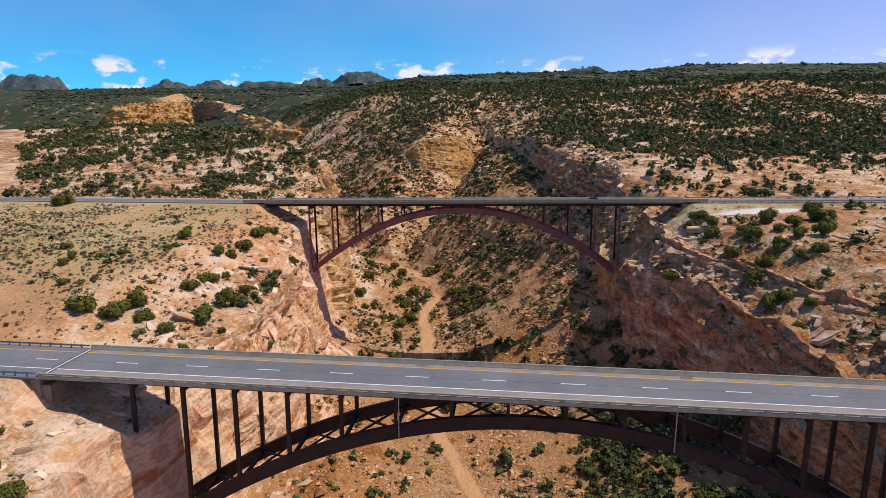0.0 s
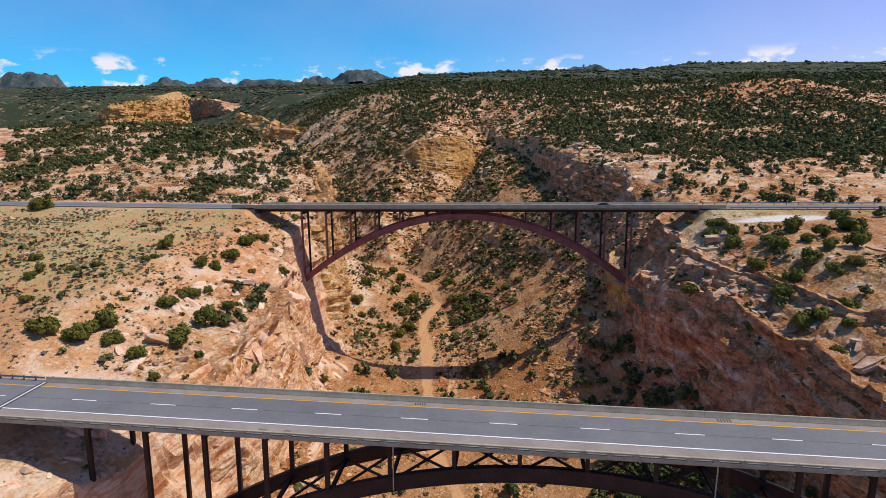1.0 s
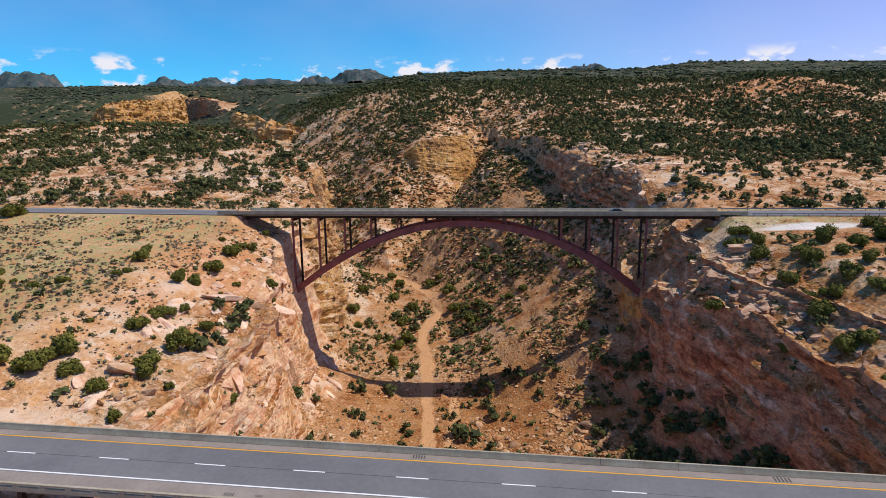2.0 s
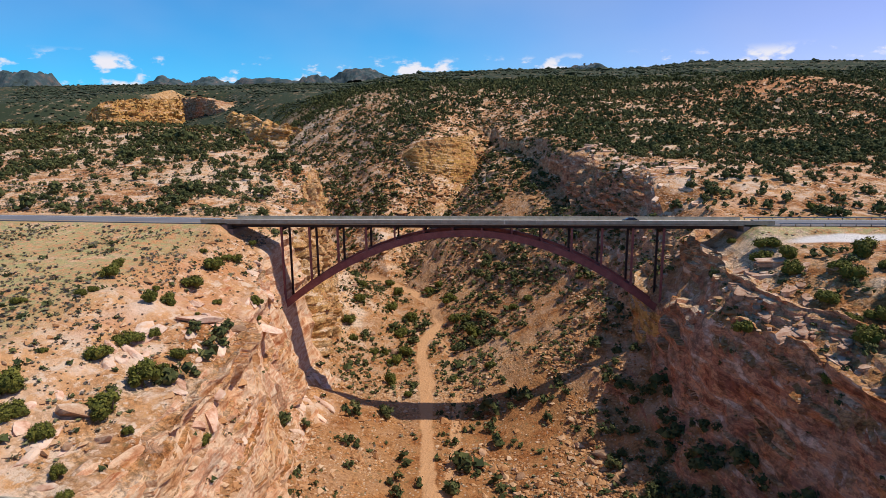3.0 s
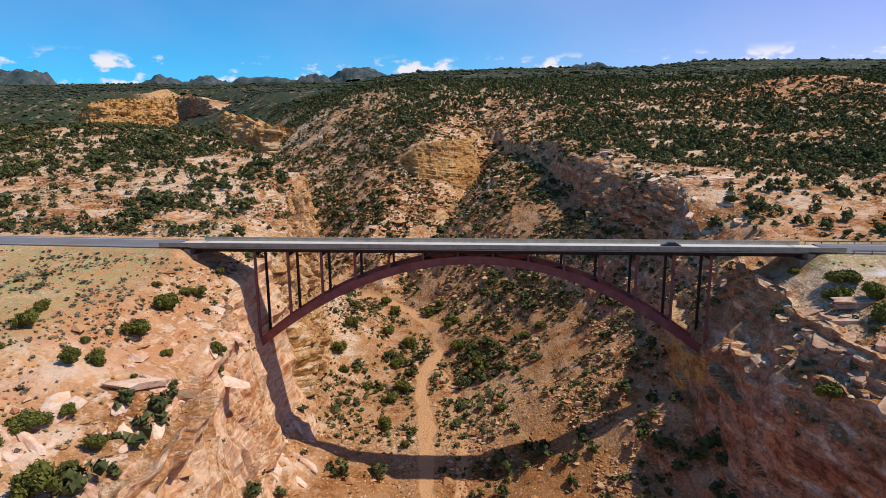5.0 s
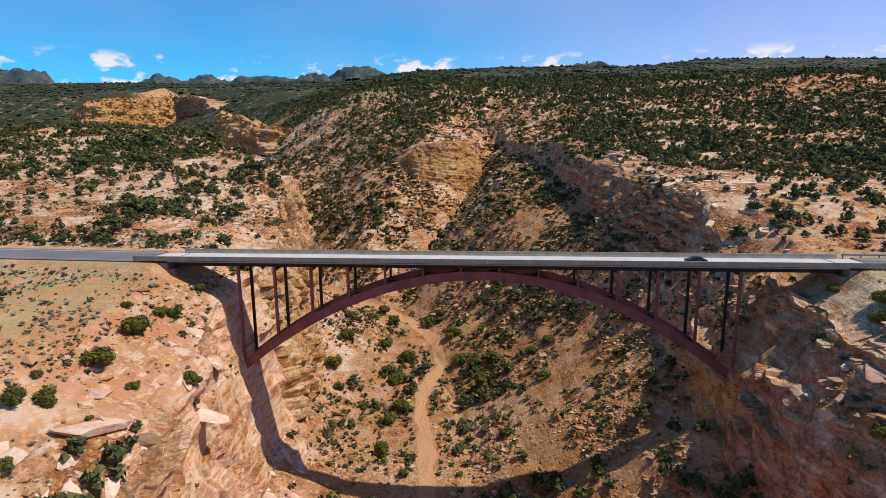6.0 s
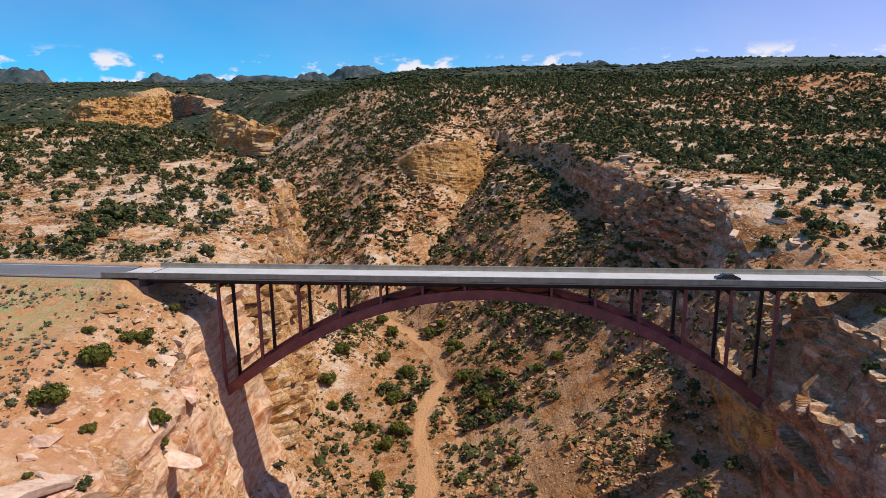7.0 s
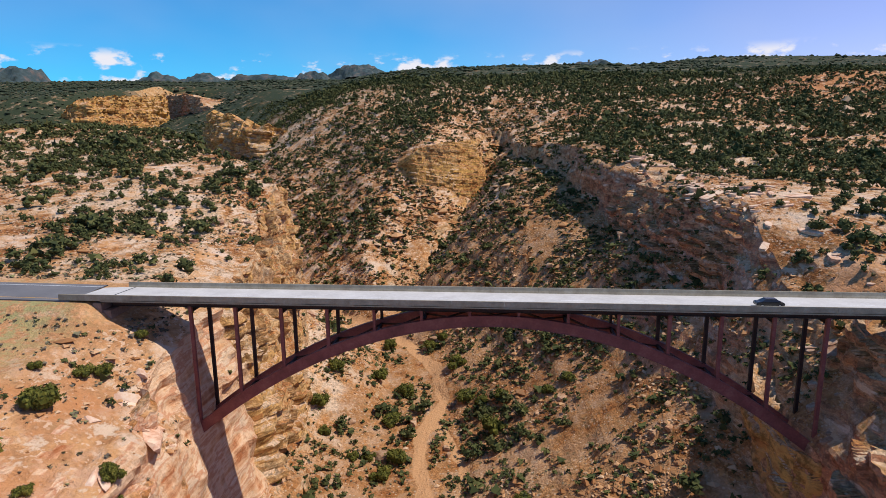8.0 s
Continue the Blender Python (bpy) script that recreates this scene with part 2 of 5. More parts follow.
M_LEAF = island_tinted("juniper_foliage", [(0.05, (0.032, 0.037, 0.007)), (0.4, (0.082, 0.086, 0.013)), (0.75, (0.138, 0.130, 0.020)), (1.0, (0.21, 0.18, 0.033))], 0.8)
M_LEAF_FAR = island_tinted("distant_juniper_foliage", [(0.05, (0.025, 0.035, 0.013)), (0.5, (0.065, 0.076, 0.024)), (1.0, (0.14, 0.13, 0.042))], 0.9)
# bluish haze mixed into the green of the farthest woods
M_LEAF_DISTANT = island_tinted("haze_tinted_foliage", [(0.05, (0.020, 0.030, 0.018)), (0.5, (0.038, 0.050, 0.027)), (1.0, (0.075, 0.082, 0.042))], 0.9)
M_SAGE = island_tinted("sagebrush_foliage", [(0.05, (0.11, 0.085, 0.07)), (0.5, (0.19, 0.155, 0.11)), (0.8, (0.22, 0.21, 0.09)), (1.0, (0.16, 0.19, 0.075))], 0.9)
M_BARK = speckled("juniper_bark", [(0.3, (0.08, 0.05, 0.035)), (0.7, (0.17, 0.12, 0.09))], 3.0, 0.95, 0.02)
M_CAR = speckled("black_car_paint", [(0.3, (0.008, 0.009, 0.011)), (0.7, (0.014, 0.015, 0.018))], 1.0, 0.25, 0, 0.0, 5, 0.6)
M_GLASS = speckled("dark_car_glass", [(0.3, (0.01, 0.012, 0.014)), (0.7, (0.015, 0.017, 0.02))], 1.0, 0.08, 0, 0.0, 5, 0.7)
M_TYRE = speckled("tyre_rubber", [(0.3, (0.012, 0.012, 0.012)), (0.7, (0.03, 0.03, 0.03))], 3.0, 0.9, 0)
M_GALV = speckled("galvanised_steel", [(0.3, (0.30, 0.31, 0.32)), (0.7, (0.46, 0.47, 0.48))], 0.6, 0.5, 0, 0.6)
# rock and scrub tones drawn towards blue: distance haze put into the colour
M_MESA = speckled("haze_tinted_mesa_rock", [(0.35, (0.028, 0.038, 0.030)), (0.5, (0.05, 0.078, 0.082)), (0.60, (0.13, 0.105, 0.09)), (0.72, (0.27, 0.22, 0.20))], 0.011, 0.95, 0, 0, 5)

# ---- numpy noise ----
def hashed(i, j, k):
    n = (i.astype(np.int64) * 374761393 + j.astype(np.int64) * 668265263 + k.astype(np.int64) * 2147483647 + 974711) & 0xFFFFFFFF
    n = ((n ^ (n >> 13)) * 1274126177) & 0xFFFFFFFF
    n = ((n ^ (n >> 16)) * 2246822519) & 0xFFFFFFFF
    return ((n ^ (n >> 15)) & 0xFFFFFF) / float(0xFFFFFF)


def value_noise(x, y, z):
    x, y, z = np.broadcast_arrays(np.asarray(x, float), np.asarray(y, float), np.asarray(z, float))
    i, j, k = np.floor(x), np.floor(y), np.floor(z)
    u, v, w = x - i, y - j, z - k
    u, v, w = u * u * (3 - 2 * u), v * v * (3 - 2 * v), w * w * (3 - 2 * w)
    r = 0
    for a in (0, 1):
        for b in (0, 1):
            for c in (0, 1):
                r = r + hashed(i + a, j + b, k + c) * (u if a else 1 - u) * (v if b else 1 - v) * (w if c else 1 - w)
    return 2 * r - 1


def fbm(x, y, z, octaves=4, gain=0.5):
    r, amp = 0, 1.0
    for o in range(octaves):
        f = 2.03 ** o
        r = r + amp * value_noise(x * f + 17.3 * o, y * f - 9.1 * o, z * f + 5.7 * o)
        amp *= gain
    return r


def smooth(a, b, x):
    t = np.clip((x - a) / (b - a), 0, 1)
    return t * t * (3 - 2 * t)


# ---- the lie of the land ----
# plan curves of the canyon: x, y (and z for the floors)
LEFT_RIM = [(-30, -420), (-40, -230), (-50, -128), (-46, -82), (-57, -50), (-60, -28), (-60, -6), (-60, 10), (-66, 28), (-62, 58), (-70, 100),
            (-90, 130), (-128, 168), (-215, 262), (-420, 355), (-900, 480), (-2600, 520)]
RIGHT_RIM = [(150, -420), (136, -230), (120, -128), (105, -82), (95, -64), (89, -54), (81, -42), (75, -28), (69, -6), (67, 14), (65, 40), (66, 62), (66, 80), (60, 112), (54, 150), (45, 205),
             (31, 248), (12, 285), (6, 345), (-8, 356), (-26, 318), (-48, 288), (-72, 335), (-95, 372), (-130, 402), (-200, 470), (-258, 560), (-300, 700),
             (-400, 880), (-545, 1130), (-640, 1300), (-757, 1290), (-770, 1120), (-725, 850), (-900, 790), (-2600, 780)]
FLOOR = [(18, -420, -66), (8, -110, -62), (-8, -50, -60.5), (-14, 0, -59.5), (-20, 45, -58.5), (-23, 80, -58), (-34, 118, -56.5), (-60, 150, -55),
         (-104, 182, -53), (-150, 240, -48), (-210, 330, -35), (-320, 480, -24), (-480, 620, -4), (-800, 640, 16), (-2600, 600, 40)]
GULLY = [(-48, 138, -55), (-40, 195, -41), (-22, 252, -22), (-10, 300, -4), (2, 345, 12)]
SIDE_CANYON = [(-480, 620, -4), (-560, 760, 8), (-625, 920, 18), (-690, 1110, 30), (-715, 1220, 40)]
TRACK = [(14, -105), (7, -84), (0, -68), (-7, -52), (-11, -28), (-14, -6), (-17, 20), (-22, 48), (-23, 60), (-18, 80), (-24, 105), (-36, 128), (-58, 149), (-100, 180)]
TRACK_BRANCH = [(-19, 68), (-14, 55), (-10, 44), (-6, 22), (-5, -5), (-4, -22), (-5, -44)]
BASE_Y = [-420, -230, -124, -85, -50, 0, 22, 50, 100, 160, 220, 350, 600, 1000, 1600, 2500, 5200]
BASE_Z = [-22, -17, -12.5, -5.5, 0.0, 1.6, 2.0, 6.0, 11.5, 20, 30, 52, 84, 128, 172, 194, 194]
LEFT_NEAR = ([0, .35, .70, .80, .84, .90, 1], [0, .02, .12, .20, .60, .76, 1])
LEFT_FAR = ([0, .4, .80, .88, .905, .935, .96, 1], [0, .04, .15, .24, .46, .58, .86, 1])
RIGHT_NEAR = ([0, .25, .55, .775, .79, .82, .89, 1], [0, .02, .17, .41, .52, .72, .81, 1])
RIGHT_MID = ([0, .1, .5, 1], [0, .05, .45, 1])
RIGHT_FAR = ([0, .2, .5, .82, .88, 1], [0, .24, .56, .72, .96, 1])
RIGHT_BACK = ([0, .12, .42, .58, .87, .91, 1], [0, .03, .19, .34, .70, .95, 1])
HILL = ([0, .35, .7, 1], [0, .36, .68, 1])
YELLOW_CLIFF = ([0, .3, .60, .70, 1], [0, .30, .48, .94, 1])


def along(points, x, y):
    """Distance to a polyline, the height interpolated on it and the side (positive: to its left)."""
    pts = np.array(points, float)
    best = np.full(x.shape, 1e18)
    z, side = np.zeros(x.shape), np.zeros(x.shape)
    for a, b in zip(pts[:-1], pts[1:]):
        dx, dy = b[0] - a[0], b[1] - a[1]
        t = np.clip(((x - a[0]) * dx + (y - a[1]) * dy) / (dx * dx + dy * dy), 0, 1)
        px, py = x - a[0] - t * dx, y - a[1] - t * dy
        d = px * px + py * py
        near = d < best
        best = np.where(near, d, best)
        side = np.where(near, dx * (y - a[1]) - dy * (x - a[0]), side)
        if pts.shape[1] > 2:
            z = np.where(near, a[2] + t * (b[2] - a[2]), z)
    return np.sqrt(best), z, side


def inside(poly, x, y):
    r = np.zeros(x.shape, bool)
    for (x0, y0), (x1, y1) in zip(poly, poly[1:] + poly[:1]):
        if y0 != y1:
            r ^= ((y0 > y) != (y1 > y)) & (x < (x1 - x0) * (y - y0) / (y1 - y0) + x0)
    return r


NEAR_O, NEAR_TURN, NEAR_SLOPE = Vector((-1.0, -124.34, -11.65)), radians(-0.88), -0.017
NEAR_SPAN, FAR_SPAN = (-59.0, 97.0), (-73.0, 74.5)


def near_frame(x, y):
    dx, dy = x - NEAR_O.x, y - NEAR_O.y
    c, s = math.cos(NEAR_TURN), math.sin(NEAR_TURN)
    return dx * c + dy * s, -dx * s + dy * c


def far_road_y(x):
    return 3.5 - 0.0022 * np.maximum(np.abs(x) - 74, 0) ** 1.6 * np.where(x > 0, 1.6, 0.15)


def far_road_z(x):
    return 1.28 + 0.012 * np.maximum(-x - 74, 0) + 0.006 * np.maximum(x - 74, 0)


def plateau(x, y):
    z = np.interp(y, BASE_Y, BASE_Z)
    z = z + 4.5 * np.exp(-((x - 95) / 45) ** 2 - ((y - 62) / 26) ** 2)
    z = z + 0.017 * np.clip(x - 150, 0, 1400) * smooth(300, 1500, y)
    z = z - 26 * smooth(-120, -330, x) * smooth(330, 600, y) * (1 - smooth(1300, 2000, y))
    z = z + 14 * np.exp(-((x - 235) / 60) ** 2 - ((y - 360) / 40) ** 2)
    rough = smooth(60, 260, np.abs(x)) * 0.6 + smooth(120, 500, y)
    return z + rough * (2.2 * fbm(x / 70, y / 70, 0.3, 3) + smooth(500, 1500, y) * 10 * fbm(x / 420, y / 420, 4.4, 3))


# the gorge in cross-sections: for each line along it, x and z at these y
ALONG_Y = [-135, -112, -90, -57, -42, -30, -18, -3, 15, 35, 62, 95, 130]
LINES = [
    ([-80, -80, -75, -75, -75, -73, -72, -73, -75, -80, -86, -94, -102], [-14, -11, -7, -3.5, -3, -3, -3.5, -1.5, 0.5, 0, 1, 9, 13]),
    ([-46.8, -46.8, -46, -46, -54.5, -56, -58, -60, -62, -65, -70, -80, -88], [-17.5, -17, -15, -13.5, -14.5, -13, -11, -8, -6, -4, -3.5, 4, 8]),
    ([-45.6, -45, -40, -42.5, -51, -53, -53.5, -56.5, -57.5, -60, -65, -74, -81], [-30, -29, -27, -24, -24, -22, -21, -24, -24, -22, -22, -17, -13]),
    ([-44.6, -43, -34, -39, -47, -50, -52, -53, -53.5, -57, -61, -67, -74], [-47, -46, -44, -43, -44, -44, -45, -46, -47, -46, -48, -37, -33]),
    ([-37, -35, -27, -33, -40, -43, -44, -46, -46, -48, -52, -56, -62], [-51, -51, -51, -50, -51, -51, -51.5, -51, -53, -55.5, -55, -42, -42]),
    ([-20, -18, -14, -18, -20, -22, -23, -22, -25, -32, -34, -40, -50], [-59, -59, -58, -57.5, -57.5, -57.5, -57.6, -58.2, -58, -58.3, -57, -56, -55.5]),
    ([16, 14, 12, 12, 8, 6, 2, 2, -4, -8, -10, -24, -37], [-62, -61, -60, -58.5, -58, -58, -57.8, -57.5, -57.3, -57.5, -57, -55.3, -55]),
    ([42, 40, 38, 35, 33, 31, 28, 20, 12, 8, 5, -2, -14], [-57, -56, -55, -55, -54, -54.5, -52, -50.5, -50, -50, -48.5, -46, -46]),
    ([66, 63, 58, 52, 46, 42, 40, 34, 33, 30, 30, 18, 8], [-51, -50, -49, -48.5, -48, -47.5, -46.5, -42.5, -41, -38.5, -35, -30, -28]),
    ([84, 78, 72, 63, 56.5, 51.5, 51, 50, 48, 46, 57, 46, 40], [-46, -45, -43, -37, -37, -39, -38.5, -33.2, -33, -30, -8, -4.5, -2]),
    ([89, 84, 78, 67.5, 63, 57, 56.5, 52.5, 53, 55, 61, 52, 47], [-26, -23, -20, -15.5, -15, -17, -18, -23, -20, -17, 5, 8, 12]),
    ([96, 92, 86, 75, 69, 63, 62, 61, 62, 62, 65, 59, 55], [-18, -17, -14, -12, -11.5, -10, -10.5, -12, -10, -4, 11, 13, 15.5]),
    ([110, 106, 100, 92, 85, 80, 78, 74, 75, 76, 82, 75, 70], [-13, -10, -6, -4, -3, -2.5, -2, -1.5, 0, 4, 11, 13.5, 17]),
]


def gorge(x, y, top):
    """Height between the lines, which run on into the plateau on both sides."""
    at = [(np.interp(y, ALONG_Y, a), np.interp(y, ALONG_Y, b)) for a, b in LINES]
    z = np.zeros(x.shape)
    for (xa, za), (xb, zb) in zip(at, at[1:]):
        t = (x - xa) / (xb - xa)
        z = np.where((t >= 0) & (t < 1), za + (zb - za) * t, z)
    spur = smooth(6, 20, x) * (1 - smooth(47, 51.5, x)) + 0.8 * smooth(-51, -46, x) * (1 - smooth(-36, -22, x))
    z = z + spur * (2.4 * np.exp(-((y + 6) / 5) ** 2) - 3.2 * np.exp(-((y - 5) / 6) ** 2))
    for (xe, ze), sign in ((at[0], -1), (at[-1], 1)):
        d = sign * (x - xe)
        z = np.where(d >= 0, top + (ze - top) * np.exp(-np.maximum(d, 0) / 30), z)
    return z


RIM_POLY = [p[:2] for p in LEFT_RIM] + [p[:2] for p in reversed(RIGHT_RIM)]


def land(x, y):
    """Height of the land before its fine relief."""
    x, y = np.asarray(x, float), np.asarray(y, float)
    wx = x + 2.6 * fbm(x / 19, y / 19, 1.7, 3) * smooth(6, 30, np.abs(y - 3.5))
    wy = y + 2.0 * fbm(x / 23, y / 23, 8.7, 2) * smooth(6, 30, np.abs(y - 3.5))
    d_floor, z_floor, side = along(FLOOR, wx, wy)
    d_gully, z_gully, _ = along(GULLY, wx, wy)
    d_side, z_side, _ = along(SIDE_CANYON, wx, wy)
    z_floor = np.where(d_side < d_floor, z_side, z_floor)
    d_floor = np.minimum(d_floor, d_side)
    d_left, d_right = along(LEFT_RIM, wx, wy)[0], along(RIGHT_RIM, wx, wy)[0]
    within = inside(RIM_POLY, wx, wy)
    k = np.exp(-d_gully / 14) / (np.exp(-d_gully / 14) + np.exp(-d_floor / 14) + 1e-12)
    d_low = np.minimum(d_floor, d_gully)
    z_low = z_floor * (1 - k) + z_gully * k
    is_left = side > 0
    d_rim = np.where(is_left, d_left, d_right)
    flat_half = 7 * (1 - smooth(120, 170, y))
    s = np.maximum(d_low - flat_half, 0) / (np.maximum(d_low - flat_half, 0) + d_rim + 1e-6)
    a = smooth(-8, 26, y)
    left = np.interp(s, *LEFT_NEAR) * (1 - a) + np.interp(s, *LEFT_FAR) * a
    b, e, c = smooth(-34, 12, y), smooth(46, 80, y), smooth(90, 150, y)
    right = np.interp(s, *RIGHT_NEAR) * (1 - b) + np.interp(s, *RIGHT_MID) * b
    right = right * (1 - e) + np.interp(s, *RIGHT_BACK) * e
    right = right * (1 - c) + np.interp(s, *RIGHT_FAR) * c
    hill = smooth(-58, -80, x) * smooth(150, 190, y)
    right = right * (1 - hill) + np.interp(s, *HILL) * hill
    bluff = np.exp(-((x + 46) / 17) ** 2) * smooth(215, 245, y) * (1 - smooth(330, 360, y))
    right = right * (1 - bluff) + np.interp(s, *YELLOW_CLIFF) * bluff
    cliff = smooth(-300, -420, x) * smooth(480, 640, y) * (1 - smooth(-735, -790, x))
    right = right * (1 - cliff) + np.interp(s, *HILL) * cliff
    frac = np.where(is_left, left, right)
    top = plateau(x, y)
    top = np.where(is_left & (y > 150), np.minimum(top, 31 + 1.5 * fbm(x / 60, y / 60, 1.1, 2)), top)
    fall_left = 7.0 * smooth(-120, -95, y) * (1 - smooth(40, 90, y))
    fall_right = 4.5 * (1 - smooth(24, 44, y)) + 24 * smooth(165, 330, y) * (1 - smooth(600, 900, y))
    fall = np.where(is_left, fall_left, fall_right)
    top = top - fall * np.exp(-np.where(within, 0, d_rim) / np.where(is_left, 20.0, 8.0 + 42 * smooth(90, 200, y)))
    z = np.where(within, z_low + (top - z_low) * frac, top)
    here = smooth(-230, -190, y) * (1 - smooth(98, 132, y))
    gx = x + 1.5 * fbm(x / 15, y / 15, 1.7, 3) * smooth(6, 30, np.abs(y - 3.5))
    z = z * (1 - here) + gorge(gx, y + 0.7 * (wy - y), plateau(x, y)) * here
    # ledges of the bedded rock beside the rims
    ledge = np.exp(-d_rim / np.where(y > 30, 26, 20)) * np.where(within, smooth(0.62, 0.8, s), 1.0) * (0.25 + 0.75 * smooth(-0.25, 0.35, fbm(x / 21, y / 21, 3.9, 2)))
    shift = 3.2 * fbm(x / 13, y / 13, 6.2, 3) + 0.05 * y
    step = 2.2
    ledge = ledge * np.where(~is_left & (np.abs(y - 3.5) < 14), 0.12, 1.0)
    q = (z + shift) / step
    part_q = q - np.floor(q)
    z = z + ledge * 0.8 * ((np.floor(q) + smooth(0.6, 0.95, part_q)) * step - shift - z)
    # roads lie on graded strips
    u, v = near_frame(x, y)
    w = (1 - smooth(6.5, 17, np.abs(v + 0.7))) * smooth(-1.5, 3.0, np.maximum(NEAR_SPAN[0] - u, u - NEAR_SPAN[1]))
    z = z * (1 - w) + (NEAR_O.z + u * NEAR_SLOPE - 0.25) * w
    ends = np.maximum(FAR_SPAN[0] - x, x - FAR_SPAN[1])
    w = (1 - smooth(6.5, 15, np.abs(y - far_road_y(x)))) * smooth(-1.5, 3.0, ends)
    z = z * (1 - w) + (far_road_z(x) - 0.25) * w
    # benches cut under the two decks
    for dist, span, mid, top_z in ((np.abs(y - 3.5), FAR_SPAN, x, 0.2), (np.abs(v + 0.7), NEAR_SPAN, u, -13.2)):
        under = (1 - smooth(5.5, 8.5, dist)) * (mid > span[0] - 1) * (mid < span[1] + 1)
        roof = top_z - 0.55 * np.minimum(np.maximum(mid - span[0], 0), np.maximum(span[1] - mid, 0))
        z = np.where(under > 0, z * (1 - under) + np.minimum(z, roof) * under, z)
    return z


def row_columns(y, base, count):
    """Column places of a row: denser where the walls stand."""
    xs = np.linspace(-1, 1, 6001)
    xs = np.sign(xs) * (np.abs(xs) * 160 + 4640 * np.abs(xs) ** 5)
    density = 1 / (1.2 + 0.028 * np.maximum(np.abs(xs) - 105, 0))
    yy = min(y, 150)
    fade = 1 - smooth(150, 260, y)
    for k, wide in ((2, 7.0), (9, 8.0)):
        at = np.interp(yy, ALONG_Y, LINES[k][0])
        density = density + fade * 1.7 * np.exp(-((xs - at) / wide) ** 2)
    cdf = np.concatenate([[0], np.cumsum((density[1:] + density[:-1]) / 2 * np.diff(xs))])
    return np.interp(np.linspace(0, cdf[-1], count), cdf, xs)


def step_rows():
    ys, y = [], -420.0
    while y < 4900:
        ys.append(y)
        y += 9 if y < -240 else 3.0 if y < -170 else 1.0 if y < 130 else 1.9 if y < 430 else 2.2 + (y - 430) * 0.03
    return np.array(ys)


ROWS_Y, COLUMNS = step_rows(), 570
GX = np.array([row_columns(y, 0, COLUMNS) for y in ROWS_Y])
GY = np.repeat(ROWS_Y[:, None], COLUMNS, 1)
GZ = land(GX, GY)


def gradients(x, y, e=1.2):
    return (land(x + e, y) - land(x - e, y)) / (2 * e), (land(x, y + e) - land(x, y - e)) / (2 * e)


def road_clear(x, y):
    u, v = near_frame(x, y)
    a = np.maximum(np.abs(v + 0.7) - 7.2, np.minimum(u - NEAR_SPAN[0], NEAR_SPAN[1] - u))
    b = np.maximum(np.abs(y - far_road_y(x)) - 6.4, np.minimum(x - FAR_SPAN[0], FAR_SPAN[1] - x))
    return smooth(0, 5, np.minimum(a, b))


def relieved(x, y, z):
    """The land with ledges, blocks and hollows added along its normal."""
    gx, gy = gradients(x, y)
    g = np.hypot(gx, gy)
    steep = smooth(0.55, 1.8, g)
    n = 1 / np.sqrt(1 + g * g)
    nx, ny, nz = -gx * n, -gy * n, n
    near = 1 - smooth(500, 1500, y)
    clear = road_clear(x, y)
    dip = z - 0.05 * y + 0.06 * x
    bed = value_noise(x / 40, y / 40, dip / 2.6) + 0.6 * value_noise(x / 15, y / 15, dip / 1.1)
    rim_left = (x < -42) & (y < 40)
    tier = (0.45 * x + 0.9 * z + 1.6 * fbm(x / 17, y / 17, 5.1, 2)) / 2.1
    row = np.floor(tier)
    cell = np.floor(y / (5.5 + 9.0 * hashed(row, row * 0, row * 0 + 2)) + 7 * hashed(row, row * 0, row * 0))
    slab = 1.5 * hashed(row, cell, row * 0 + 4) ** 1.5 + 0.8 * hashed(row, row * 0, row * 0 + 7) - 0.5 * smooth(0.8, 0.98, tier - row)
    bed = np.where(rim_left, 1.25 * slab - 0.7, bed)
    block = fbm(x / 7, y / 7, z / 5, 4, 0.55)
    bulge = fbm(x / 22, y / 22, z / 16, 2)
    amount = steep * (0.95 * bed + 1.1 * block + 1.7 * bulge) + (1 - steep) * smooth(0.1, 0.5, g) * (0.45 * bed + 0.45 * block)
    amount = amount + (1 - steep) * 0.22 * fbm(x / 3.1, y / 3.1, 0.5, 3) + 0.28 * (1 - steep) * fbm(x / 13, y / 13, 2.5, 2)
    u, v = near_frame(x, y)
    cut = np.maximum((np.abs(v + 0.7) < 7.5) & (u > NEAR_SPAN[0]) & (u < NEAR_SPAN[1]) & (z > -55), (np.abs(y - 3.5) < 7) & (np.abs(x) < 74) & (z > -50))
    amount = amount * clear * near * np.where(cut, 0.25, 1.0)
    return x + nx * amount, y + ny * amount, z + nz * amount


def dressed(x, y):
    x, y = np.asarray(x, float), np.asarray(y, float)
    return relieved(x, y, land(x, y))


PX, PY, PZ = relieved(GX, GY, GZ)
for P in (PX, PY, PZ):
    P[1:-1] = 0.25 * P[:-2] + 0.5 * P[1:-1] + 0.25 * P[2:]
    worn = 0.35 * smooth(46, 54, GX) * smooth(22, 30, GY) * (1 - smooth(100, 120, GY))
    for _ in range(6):
        P[1:-1] += worn[1:-1] * (0.25 * P[:-2] - 0.5 * P[1:-1] + 0.25 * P[2:])


